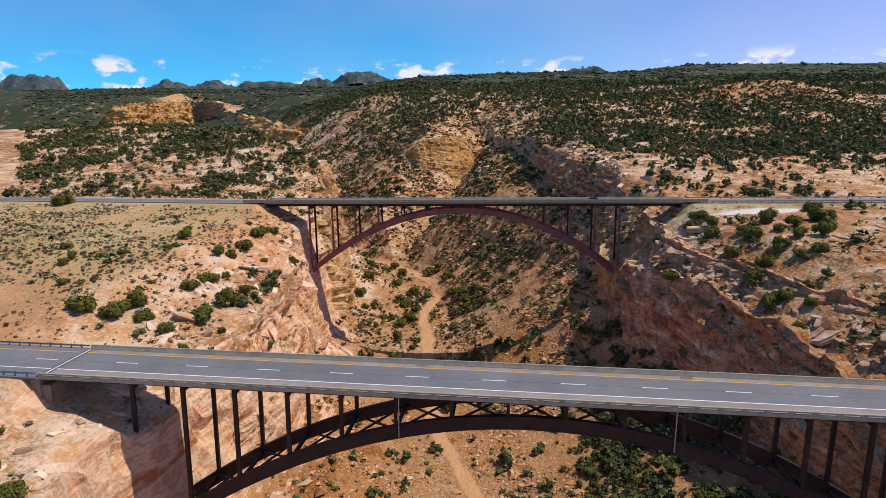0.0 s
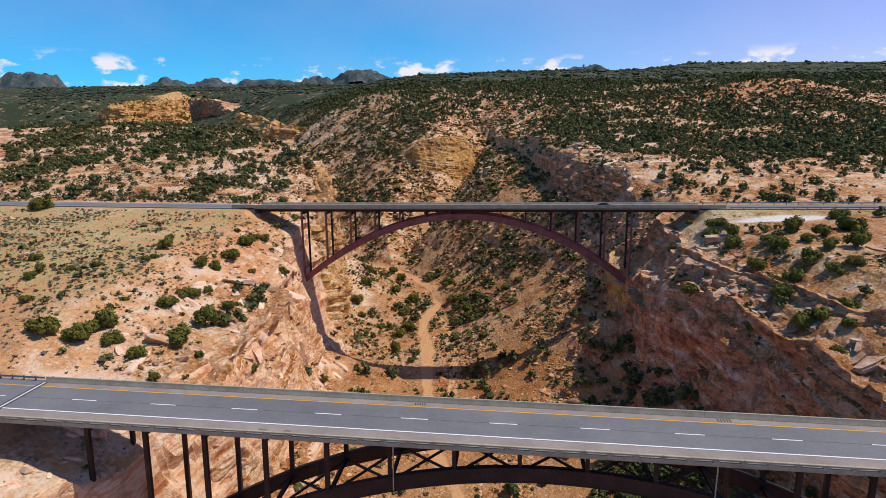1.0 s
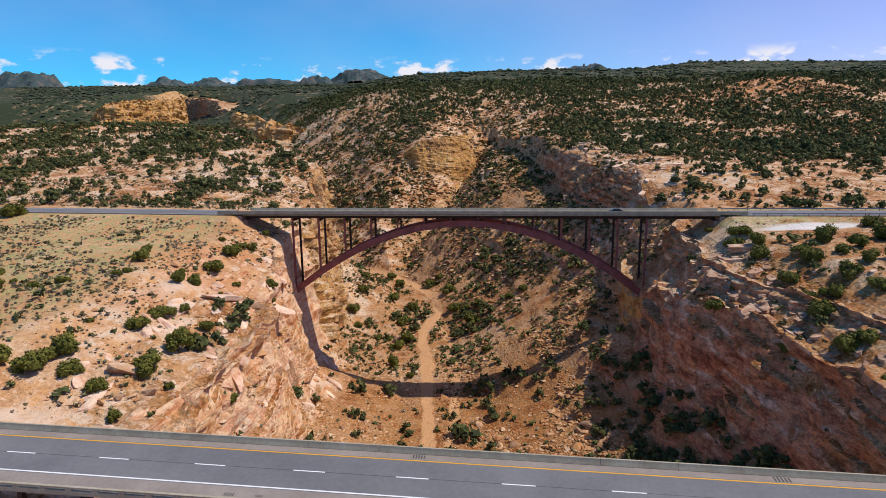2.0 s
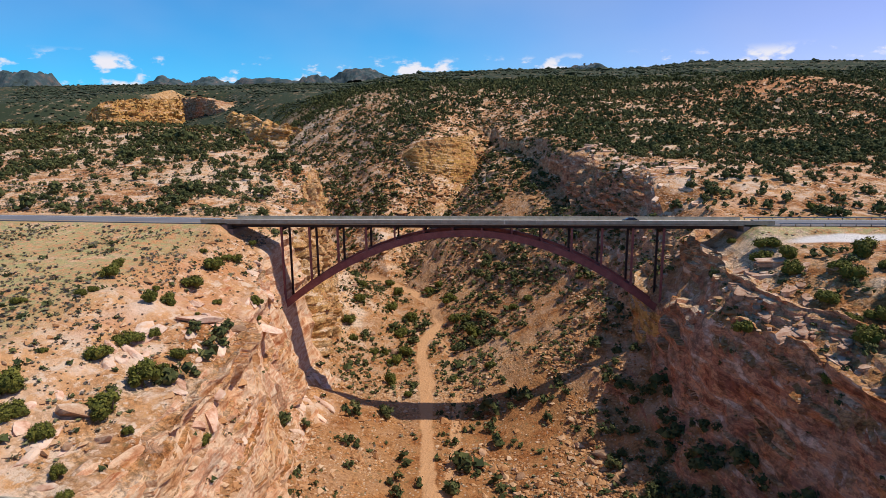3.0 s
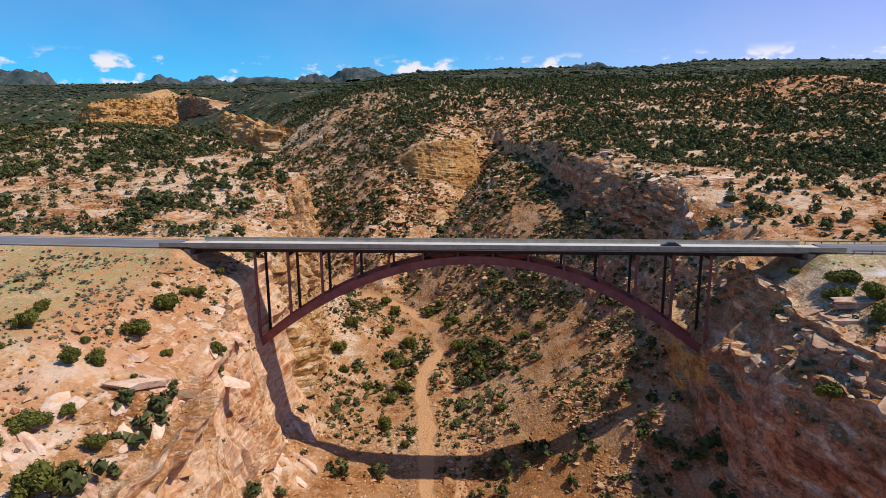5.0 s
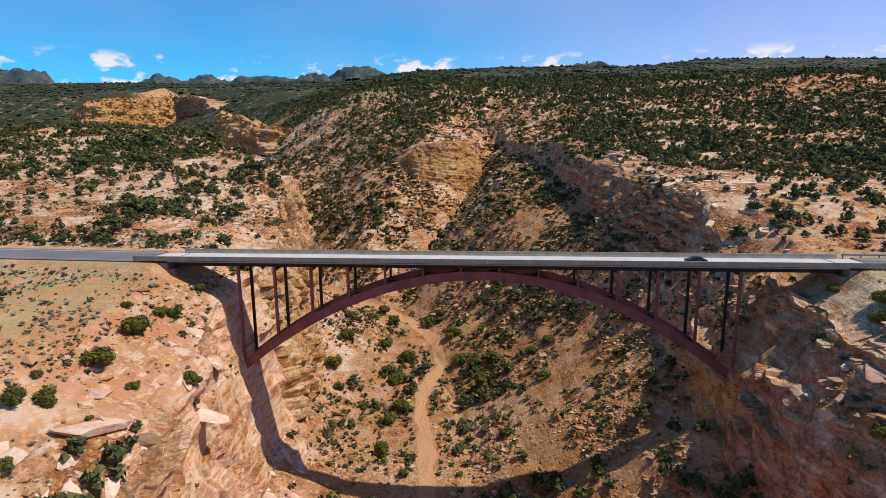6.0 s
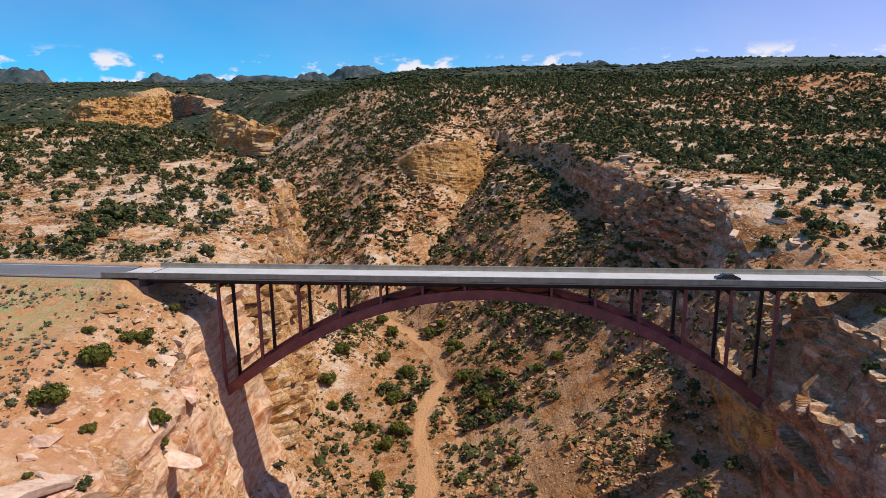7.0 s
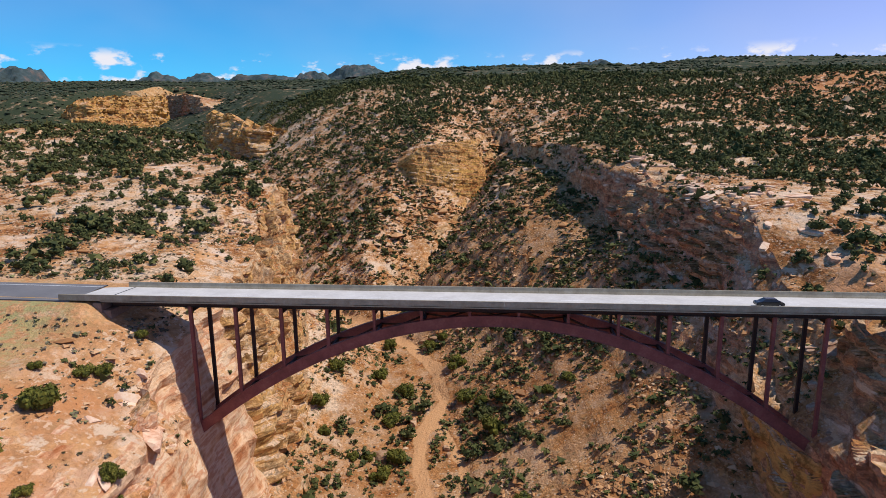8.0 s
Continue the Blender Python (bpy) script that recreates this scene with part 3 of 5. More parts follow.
def grid_mesh(name, x, y, z, mat):
    rows, cols = x.shape
    me = bpy.data.meshes.new(name)
    i = np.arange(rows * cols).reshape(rows, cols)
    quads = np.stack([i[:-1, :-1], i[:-1, 1:], i[1:, 1:], i[1:, :-1]], -1).reshape(-1, 4)
    me.vertices.add(rows * cols)
    me.vertices.foreach_set("co", np.stack([x, y, z], -1).astype(np.float32).ravel())
    me.loops.add(quads.size)
    me.loops.foreach_set("vertex_index", quads.astype(np.int32).ravel())
    me.polygons.add(len(quads))
    me.polygons.foreach_set("loop_start", np.arange(0, quads.size, 4, dtype=np.int32))
    me.polygons.foreach_set("use_smooth", np.zeros(len(quads), bool))
    me.update(calc_edges=True)
    me.materials.append(mat)
    return me


ground_mesh = grid_mesh("ground", PX, PY, PZ, M_GROUND)


def set_mask(name, values):
    ground_mesh.attributes.new(name, "FLOAT", "POINT").data.foreach_set("value", np.clip(values, 0, 1).astype(np.float32).ravel())


d_track = np.minimum(along(TRACK, GX, GY)[0], along(TRACK_BRANCH, GX, GY)[0] + 0.6)
set_mask("track", (1 - smooth(0.9, 3.4, d_track + 0.9 * fbm(GX / 7, GY / 7, 5.5, 2))) * (0.75 + 0.25 * smooth(-30, 10, GY)))
far_dist = np.abs(GY - far_road_y(GX))
u_near, v_near = near_frame(GX, GY)
set_mask("grass", np.maximum(smooth(-68, -86, GX) * smooth(-112, -70, GY) * (1 - smooth(-2, 18, GY)) * 0.9,
                             (1 - smooth(9, 16, far_dist)) * (GX > 74) * 0.9))
set_mask("red", smooth(20, 44, GX) * (1 - smooth(260, 330, GY)) * (1 - 0.7 * smooth(78, 96, GX) * (GY < 30)) * (1 - 0.85 * np.exp(-((GY - 18) / 16) ** 2)))
set_mask("bedded", np.maximum(smooth(10, 30, GX), smooth(12, 30, GY)))
set_mask("yellow", np.exp(-(((GX + 42) / 30) ** 2 + ((GY - 295) / 40) ** 2)) * 1.4 + 0.3 * smooth(-230, -330, GX) * smooth(400, 520, GY))
set_mask("salt", np.exp(-(((GX - 96) / 15) ** 2 + ((GY + 12) / 3.2) ** 2)) * 1.3)
set_mask("slabs", np.maximum(smooth(-38, -45, GX) * (1 - smooth(-66, -84, GX)) * (GY < 14), np.maximum(0.6 * smooth(20, 60, np.abs(GX)) * (0.35 + 0.65 * smooth(-70, 40, GY)), smooth(14, 40, GY) * (1 - smooth(900, 1600, GY)) * np.where((GX > -58) & (GX < 64) & (GY < 190), 0.25, 1.0))) * smooth(0.2, 0.6, road_clear(GX, GY)))
set_mask("ochre", 0.7 * smooth(-48, -56, GX) * (1 - smooth(-2, 8, GY)) * smooth(-0.1, 0.4, fbm(GX / 24, GY / 24, 9.1, 2)) + np.exp(-(((GX - 215) / 75) ** 2 + ((GY - 350) / 50) ** 2)) + 0.8 * np.exp(-(((GX - 72) / 22) ** 2 + ((GY - 22) / 14) ** 2)))
set_mask("rubble", ((GX > -50) & (GX < 66) & (GY > -120) & (GY < 200) | (GY >= 200) & (GY < 420) & (GX < 20) & (GX > -190)) * 0.8)
set_mask("sand", smooth(-50, -62, GX) * (1 - smooth(10, 22, GY)))
set_mask("scrub", smooth(380, 620, GY))
ground = tagged(new("ground", ground_mesh), "sandy orange desert canyon with bedded sandstone walls", "ground", kind="structure")
# face centres, normals and areas, to sow on
CO = np.stack([PX, PY, PZ], -1)
D1, D2 = CO[1:, 1:] - CO[:-1, :-1], CO[1:, :-1] - CO[:-1, 1:]
FN = np.cross(D1, D2).reshape(-1, 3)
FAREA = np.linalg.norm(FN, axis=1) / 2
FN = FN / (2 * FAREA[:, None] + 1e-9)
FC = ((CO[1:, 1:] + CO[:-1, :-1] + CO[1:, :-1] + CO[:-1, 1:]) / 4).reshape(-1, 3)
FX, FY, FNZ = FC[:, 0], FC[:, 1], FN[:, 2]
FCLEAR = (road_clear(FX, FY) > 0.8) & (along(TRACK, FX, FY)[0] > 3.0)
ground_mesh.polygons.foreach_set("use_smooth", FNZ > 0.86)

# ---- bedded cliffs along the rims ----
def cliff_face(name, path, top, foot, label, side=1, red=0.0, yellow=0.0, step=0.7, batter=0.2, rough=1.0, layer=1.5, back=4.0, seed=0, dip=0.16, spread=1.0, bedded=1.0, sink=3.0, terrace=0.85):
    """A broken rock face along a plan line: beds of blocks set forward and back, with a cap that runs into the ground."""
    pts = np.array(path, float)
    run = np.concatenate([[0], np.cumsum(np.hypot(*np.diff(pts, axis=0).T))])
    s = np.arange(0, run[-1], step)
    x, y = np.interp(s, run, pts[:, 0]), np.interp(s, run, pts[:, 1])
    tx, ty = np.gradient(x), np.gradient(y)
    soft = np.ones(7) / 7
    tx, ty = np.convolve(np.pad(tx, 3, "edge"), soft, "valid"), np.convolve(np.pad(ty, 3, "edge"), soft, "valid")
    size = np.hypot(tx, ty) + 1e-9
    nx, ny = side * ty / size, -side * tx / size
    high = np.interp(s, run, top) + rough * (1.1 * hashed(np.floor(s / 3.1), np.floor(s * 0) + seed, np.floor(s * 0)) - 0.6 + 0.9 * fbm(s / 6, s * 0, seed + 0.2, 2))
    low = np.interp(s, run, foot)
    count = int(max((high - low).max() / (0.62 * step), 6))
    v = np.linspace(0, 1, count)[:, None]
    z = low + (high - low) * v
    bedding = (z + dip * s[None] + 0.7 * fbm(s[None] / 16, z / 9, seed + 0.5, 2)) / layer
    bed = np.floor(bedding)
    part_of = bedding - bed
    zero = np.zeros_like(z)
    cell = np.floor(s[None] / spread / (2.0 + 3.4 * hashed(bed, zero + seed, zero)) + 9 * hashed(bed, zero + seed + 3, zero))
    off = rough * (0.8 * hashed(bed, zero + seed, zero + 1) + 1.9 * hashed(cell, bed, zero + seed) ** 2)
    joint = np.floor(s[None] / spread / 4.3 + 0.6 * fbm(s[None] / 9, z / 14, seed + 7.1, 2))
    off = off + rough * 1.3 * hashed(joint, zero + seed, zero + 9)
    off = off - rough * 0.55 * smooth(0.78, 0.95, part_of) * (hashed(bed, zero, zero + seed + 5) > 0.3)
    off = off + 2.3 * rough * fbm(s[None] / 15, z / 11, seed + 1.5, 3) + 0.35 * rough * fbm(s[None] / 1.9, z / 1.5, seed + 2.5, 3)
    off = off + batter * (high - z + terrace * layer * np.minimum(part_of, 0.92))
    ends = 1 - smooth(0, 9, s) * (1 - smooth(s[-1] - 9, s[-1], s))
    off, high = off - 7 * ends[None], high - sink * ends
    X, Y, Z = x + nx * off, y + ny * off, z + 0 * off
    for k in range(1, 5):
        o = off[-1] - back * k / 4 - (0.5 * back * np.maximum(fbm(s / 7, s * 0 + k, seed, 2), -0.3) if k > 1 else 0)
        X, Y = np.vstack([X, x + nx * o]), np.vstack([Y, y + ny * o])
        under = land(x + nx * o, y + ny * o) - 0.7
        share = (0.0, 0.1, 0.45, 0.85, 1.0)[k]
        Z = np.vstack([Z, high * (1 - share) + under * share + 0.3 * rough * fbm(s / 2, s * 0 + k, seed, 2) * (k < 4)])
    if side < 0:
        X, Y, Z = X[:, ::-1], Y[:, ::-1], Z[:, ::-1]
    me = grid_mesh(name, X, Y, Z, M_GROUND)
    for key, value in (("red", red), ("yellow", yellow), ("bedded", bedded), ("slabs", 0.2)):
        shade = np.clip(value + (0.35 * fbm(X / 18, Y / 18, Z / 9 + seed, 2) if 0 < value < 1 else 0), 0, 1)
        me.attributes.new(key, "FLOAT", "POINT").data.foreach_set("value", np.broadcast_to(shade, X.shape).astype(np.float32).ravel())
    return tagged(new(name, me), label, "cliff", kind="structure")


cliff_face("cliff_rim", [(-50, -110), (-47, -100), (-46, -90), (-45, -74), (-46.5, -60), (-54, -44), (-57, -30), (-58, -18), (-60, -9)], [-17.5, -16.5, -15.5, -13.5, -13.5, -14.5, -13, -11, -9], [-47, -46, -45, -44, -44, -45, -45, -46, -46],
           "pink and cream bedded sandstone rim", 1, yellow=0.08, seed=83, batter=0.22, layer=3.4, rough=1.15, dip=-0.2, spread=3.0, bedded=0.0, step=0.6, back=6.0, sink=7.0)
cliff_face("cliff_left", [(-62, 12), (-65.5, 35), (-70.5, 62), (-80, 95), (-88, 125), (-100, 150)], [-6.5, -4.5, -4, 3.5, 7.5, 10], [-48, -49, -50, -42, -38, -34],
           "buff and orange bedded sandstone cliff below the plateau", 1, yellow=0.45, seed=3, batter=0.2, layer=3.2, rough=1.5, spread=1.5)
cliff_face("cliff_right", [(13, 276), (26, 252), (43, 206), (51.5, 151), (53, 131), (58, 96), (65, 65), (69, 47)], [20, 19, 18, 17, 14, 11, 9, 5], [-1, -1, -1, -2, -4, -6, -9, -14],
           "shaded red bedded sandstone cliff below the plateau", 1, red=0.85, seed=11, batter=0.5, layer=2.4, rough=1.6, back=7.0, dip=0.1, spread=1.8)
cliff_face("cliff_gorge", [(56.5, -2), (58, -18), (59, -30), (64.5, -42), (69, -57), (75, -74), (80.5, -90), (89, -122)], [-18, -16.5, -16, -14, -14.5, -16.5, -18.5, -23], [-39, -42, -43, -42, -43, -45, -47, -49],
           "red-brown sandstone wall of the gorge in shade", 1, red=0.75, seed=23, batter=0.24, layer=3.0, rough=1.25, dip=0.22, spread=3.4, step=0.6, back=7.0)
cliff_face("cliff_band", [(67, 18), (66, 6), (65.5, -8), (65, -18), (66, -30), (71, -43), (77, -58), (85, -76), (93, -92)], [-2.5, -3.5, -5, -6.5, -7.5, -8.5, -9, -9.5, -10], [-14, -16, -15, -15, -16, -16, -16, -17, -18],
           "red sandstone band with a pale top along the rim", 1, red=0.7, seed=27, batter=0.3, layer=2.0, rough=1.0, dip=0.05, spread=1.5, back=5.0, sink=2.0)
cliff_face("cliff_nose", [(56, 30), (53, 20), (51.5, 10), (51.5, 3), (53, -4), (57, -12)], [-16, -18, -22, -25, -24, -20], [-34, -35, -36, -37, -39, -42],
           "orange rock nose under the arch foot", 1, yellow=0.6, red=0.6, seed=31, batter=0.06, layer=2.6, rough=0.6, back=5.0)
cliff_face("cliff_bluff", [(-60, 262), (-48, 268), (-33, 276), (-19, 290), (-15, 306)], [10, 19, 22, 22, 20], [-34, -32, -26, -14, -10],
           "yellow bedded sandstone bluff on the far slope", 1, yellow=0.95, step=0.9, seed=41, batter=0.36, layer=1.7, rough=0.65, back=8.0)
cliff_face("cliff_far_left", [(-690, 800), (-668, 803), (-645, 812), (-635, 880), (-618, 1010)], [40, 64, 78, 84, 91], [26, 22, 20, 20, 20],
           "orange and yellow cliff of the side canyon", 1, yellow=0.9, step=2.0, seed=51, batter=0.08, layer=7, rough=2.2, back=40.0, dip=0.0)
cliff_face("cliff_far_shade", [(-790, 1290), (-660, 1120), (-560, 985), (-500, 900), (-440, 840)], [104, 97, 90, 80, 46], [20, 20, 20, 20, 20],
           "shaded brown cliff closing the side canyon", 1, red=0.5, step=2.4, seed=61, batter=0.12, layer=5, rough=2.2, back=40.0, dip=0.0)
cliff_face("cliff_far_spur", [(-330, 590), (-292, 530), (-262, 482), (-236, 452), (-212, 440), (-192, 450)], [52, 46, 41, 37, 33, 27], [-10, -16, -20, -18, -16, -16],
           "pale yellow rock outcrop on the far hillside", 1, yellow=0.9, step=1.3, seed=71, batter=0.35, layer=4.0, rough=2.4, back=26.0, spread=2.0)

# ---- building helpers ----
def part(name, bm, mat, parent=None, label=""):
    me = bpy.data.meshes.new(name)
    bm.to_mesh(me)
    bm.free()
    me.materials.append(mat)
    ob = new(name, me)
    if parent is not None:
        ob.parent = parent
    if label:
        ob["label"] = label
    return ob


def shared(name, mesh, parent, m=None):
    ob = new(name, mesh)
    ob.parent = parent
    if m is not None:
        ob.matrix_local = m
    return ob


def prism(bm, ring_a, ring_b):
    """Closes two equal rings of points into a solid."""
    a, b = [bm.verts.new(p) for p in ring_a], [bm.verts.new(p) for p in ring_b]
    n = len(a)
    bm.faces.new(a[::-1])
    bm.faces.new(b)
    for i in range(n):
        bm.faces.new((a[i], a[(i + 1) % n], b[(i + 1) % n], b[i]))


def box(bm, x0, x1, y0, y1, z0, z1, bevel=0.0):
    ring = [(x0, y0), (x1, y0), (x1, y1), (x0, y1)]
    made = len(bm.verts)
    prism(bm, [(x, y, z0) for x, y in ring], [(x, y, z1) for x, y in ring])
    if bevel:
        bm.verts.ensure_lookup_table()
        vs = set(bm.verts[made:])
        bmesh.ops.bevel(bm, geom=[e for e in bm.edges if e.verts[0] in vs], offset=bevel, segments=1, affect="EDGES")


def beam(bm, p, q, width, height):
    """A straight member from p to q: width across, height in the upright plane."""
    p, q = Vector(p), Vector(q)
    d = (q - p).normalized()
    side = d.cross(Vector((0, 0, 1)))
    side = side.normalized() if side.length > 1e-4 else Vector((0, 1, 0))
    up = side.cross(d)
    s, h = side * width / 2, up * height / 2
    prism(bm, [p - s - h, p + s - h, p + s + h, p - s + h], [q - s - h, q + s - h, q + s + h, q - s + h])


def flanged(bm, p, q, width, height, web=0.06, flange=0.08):
    """A rolled I section from p to q."""
    p, q = Vector(p), Vector(q)
    d = (q - p).normalized()
    side = d.cross(Vector((0, 0, 1)))
    side = side.normalized() if side.length > 1e-3 else Vector((0, 1, 0))
    up = side.cross(d)
    w, h, t, f = width / 2, height / 2, web / 2, flange
    ring = [(-w, -h), (w, -h), (w, -h + f), (t, -h + f), (t, h - f), (w, h - f), (w, h), (-w, h), (-w, h - f), (-t, h - f), (-t, -h + f), (-w, -h + f)]
    a = [bm.verts.new(p + side * i + up * j) for i, j in ring]
    b = [bm.verts.new(q + side * i + up * j) for i, j in ring]
    for i in range(12):
        bm.faces.new((a[i], a[(i + 1) % 12], b[(i + 1) % 12], b[i]))


def swept(bm, profile, stations):
    """Carries a closed (y, z) profile along stations of (x, dy, dz)."""
    rings = [[bm.verts.new((x, y + dy, z + dz)) for y, z in profile] for x, dy, dz in stations]
    n = len(profile)
    for a, b in zip(rings, rings[1:]):
        for i in range(n):
            bm.faces.new((a[i], b[i], b[(i + 1) % n], a[(i + 1) % n]))
    bm.faces.new(rings[0])
    bm.faces.new(rings[-1][::-1])
    bmesh.ops.recalc_face_normals(bm, faces=bm.faces)


def arch_bridge(name, label, span, deck, ribs, arch, posts, steel, dark):
    """A two-ribbed steel deck arch, built along x.
    span: ends of the deck; deck: (near edge, far edge, crossfall, thickness); ribs: the two y; arch: (middle x, crown z, a, depth); posts: (first x, step, count, top z)."""
    root = new(name)
    tagged(root, label, "bridge")
    x0, x1 = span
    y0, y1, fall, thick = deck
    mid_x, crown, a, depth = arch
    first, step, count, top = posts

    def top_z(y):
        return fall * ((y0 + y1) / 2 - y)

    def rib_z(x):
        return crown - a * (x - mid_x) ** 2
    # slab with haunched edges
    bm = bmesh.new()
    ring = [(y0, top_z(y0)), (y0, top_z(y0) - 0.32), (y0 + 1.1, top_z(y0) - thick), (y1 - 1.1, top_z(y1) - thick), (y1, top_z(y1) - 0.32), (y1, top_z(y1))]
    prism(bm, [(x0, y, z) for y, z in ring], [(x1, y, z) for y, z in ring])
    part("deck_slab", bm, M_CONCRETE, root, "weathered concrete deck slab")
    # stringers under the slab, in the steel colour darkened for shade
    for y in np.linspace(ribs[0] - 0.2, ribs[1] + 0.2, 5):
        bm = bmesh.new()
        flanged(bm, (x0 + 0.8, y, top_z(y) - thick - 0.43), (x1 - 0.8, y, top_z(y) - thick - 0.43), 0.36, 0.84, 0.05, 0.05)
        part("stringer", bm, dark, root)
    xs = [first + step * i for i in range(count)]
    end0, end1 = xs[0] - 1.4, xs[-1] + 1.4
    n = 56
    for side, y in enumerate(ribs):
        # box rib, curved, with flange lips and splice plates
        bm = bmesh.new()
        rings = []
        for i in range(n + 1):
            x = end0 + (end1 - end0) * i / n
            slope = -2 * a * (x - mid_x)
            k = 1 / math.hypot(1, slope)
            nx, nz = -slope * k, k
            ring = [(-0.42, 0), (0.42, 0), (0.42, -0.07), (0.36, -0.07), (0.36, -depth + 0.07), (0.42, -depth + 0.07), (0.42, -depth), (-0.42, -depth),
                    (-0.42, -depth + 0.07), (-0.36, -depth + 0.07), (-0.36, -0.07), (-0.42, -0.07)]
            rings.append([bm.verts.new((x + nx * w, y + v, rib_z(x) + nz * w)) for v, w in ring])
        for r, q in zip(rings, rings[1:]):
            for i in range(12):
                bm.faces.new((r[i], r[(i + 1) % 12], q[(i + 1) % 12], q[i]))
        bm.faces.new(rings[0][::-1])
        bm.faces.new(rings[-1])
        bmesh.ops.recalc_face_normals(bm, faces=bm.faces)
        rib = part("arch_rib", bm, steel, root)
        for i in range(1, 12):
            x = end0 + (end1 - end0) * i / 12
            slope = -2 * a * (x - mid_x)
            k = 1 / math.hypot(1, slope)
            c = Vector((x + slope * k * depth / 2, y, rib_z(x) - k * depth / 2))
            t = Vector((k, 0, slope * k)) * 0.45
            bm = bmesh.new()
            beam(bm, c - t, c + t, 0.78, depth * 0.82)
            part("splice_plate", bm, steel, rib)
        # columns; the back row takes the steel colour darkened for shade
        for x in xs:
            foot, head = rib_z(x) - 0.05, -thick - 0.86 + top_z(y)
            if head - foot < 0.35:
                continue
            bm = bmesh.new()
            w = 0.30 if head - foot > 6 else 0.24
            box(bm, x - w, x + w, y - 0.28, y + 0.28, foot, head)
            box(bm, x - w - 0.12, x + w + 0.12, y - 0.4, y + 0.4, foot, foot + 0.12)
            box(bm, x - w - 0.12, x + w + 0.12, y - 0.4, y + 0.4, head, head + 0.1)
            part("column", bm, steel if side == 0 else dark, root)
    # floor beams, struts and wind bracing between the ribs, their shade in the colour
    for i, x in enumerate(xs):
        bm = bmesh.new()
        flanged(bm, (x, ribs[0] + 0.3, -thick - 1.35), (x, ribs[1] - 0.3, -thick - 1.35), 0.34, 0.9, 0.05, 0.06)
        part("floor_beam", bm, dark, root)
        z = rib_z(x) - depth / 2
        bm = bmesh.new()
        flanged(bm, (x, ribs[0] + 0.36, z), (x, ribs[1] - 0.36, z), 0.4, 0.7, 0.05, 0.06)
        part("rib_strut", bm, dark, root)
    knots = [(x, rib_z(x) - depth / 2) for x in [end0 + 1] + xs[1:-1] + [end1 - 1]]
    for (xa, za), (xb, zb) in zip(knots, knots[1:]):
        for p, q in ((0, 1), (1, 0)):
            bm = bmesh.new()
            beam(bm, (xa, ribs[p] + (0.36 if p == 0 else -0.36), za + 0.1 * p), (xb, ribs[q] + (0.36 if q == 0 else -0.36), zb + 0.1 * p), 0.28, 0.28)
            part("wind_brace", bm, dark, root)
    # footings
    for x in (end0, end1):
        out = -1 if x < mid_x else 1
        for y in ribs:
            bm = bmesh.new()
            z = rib_z(x) - depth / 2
            ring = [(x - out * 0.7, z - 1.9), (x - out * 0.7, z + 1.2), (x + out * 1.5, z + 2.0), (x + out * 4.5, z + 0.6), (x + out * 4.5, z - 4.2), (x + out * 0.4, z - 4.2)]
            prism(bm, [(px, y - 1.2, pz) for px, pz in ring], [(px, y + 1.2, pz) for px, pz in ring])
            bmesh.ops.recalc_face_normals(bm, faces=bm.faces)
            part("arch_footing", bm, M_CONCRETE_OLD, root, "stained concrete footing")
    # abutments
    for x, out in ((x0, -1), (x1, 1)):
        bm = bmesh.new()
        box(bm, min(x, x + out * 1.6), max(x, x + out * 1.6), y0 + 0.15, y1 - 0.15, -4.2, min(top_z(y0), top_z(y1)) - 0.06)
        box(bm, min(x - out * 1.5, x + out * 0.1), max(x - out * 1.5, x + out * 0.1), y0 + 0.5, y1 - 0.5, -4.2, min(top_z(y0), top_z(y1)) - thick - 0.9)
        part("abutment", bm, M_CONCRETE_OLD, root, "stained concrete abutment")
    return root, top_z


def solid_barrier(root, x0, x1, y, out, z, height=1.05, step=9.0):
    """Safety-shaped parapet cast in lengths; out: +1 or -1, the open side."""
    i, x = 0, x0
    while x < x1 - 0.5:
        e = min(x + step, x1)
        bm = bmesh.new()
        ring = [(y, z - 0.1), (y, z + height), (y - out * 0.22, z + height), (y - out * 0.3, z + 0.5), (y - out * 0.45, z + 0.08), (y - out * 0.45, z - 0.1)]
        prism(bm, [(x + 0.015, a, b) for a, b in ring], [(e - 0.015, a, b) for a, b in ring])
        bmesh.ops.recalc_face_normals(bm, faces=bm.faces)
        part("parapet_length", bm, M_CONCRETE, root)
        x = e


def flat_strip(bm, x0, x1, y0, y1, z0, z1, drop=0.012):
    """A thin layer on a deck with crossfall."""
    prism(bm, [(x0, y0, z0 - drop), (x0, y1, z1 - drop), (x0, y1, z1), (x0, y0, z0)], [(x1, y0, z0 - drop), (x1, y1, z1 - drop), (x1, y1, z1), (x1, y0, z0)])
    bmesh.ops.recalc_face_normals(bm, faces=bm.faces)


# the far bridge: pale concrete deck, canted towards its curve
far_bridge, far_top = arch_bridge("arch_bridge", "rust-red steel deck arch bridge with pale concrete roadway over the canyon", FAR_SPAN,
                                  (-2.2, 9.2, 0.048, 0.6), (0.0, 7.0), (-1.7, -1.86, 0.0072, 2.0), (-57.2, 8.54, 14, -1.28), M_STEEL, M_STEEL_SHADED)
far_bridge.location = (0, 0, 1.28)
bm = bmesh.new()
flat_strip(bm, FAR_SPAN[0] - 6, FAR_SPAN[1] + 6, -1.76, 8.76, far_top(-1.76) + 0.02, far_top(8.76) + 0.02, 0.016)
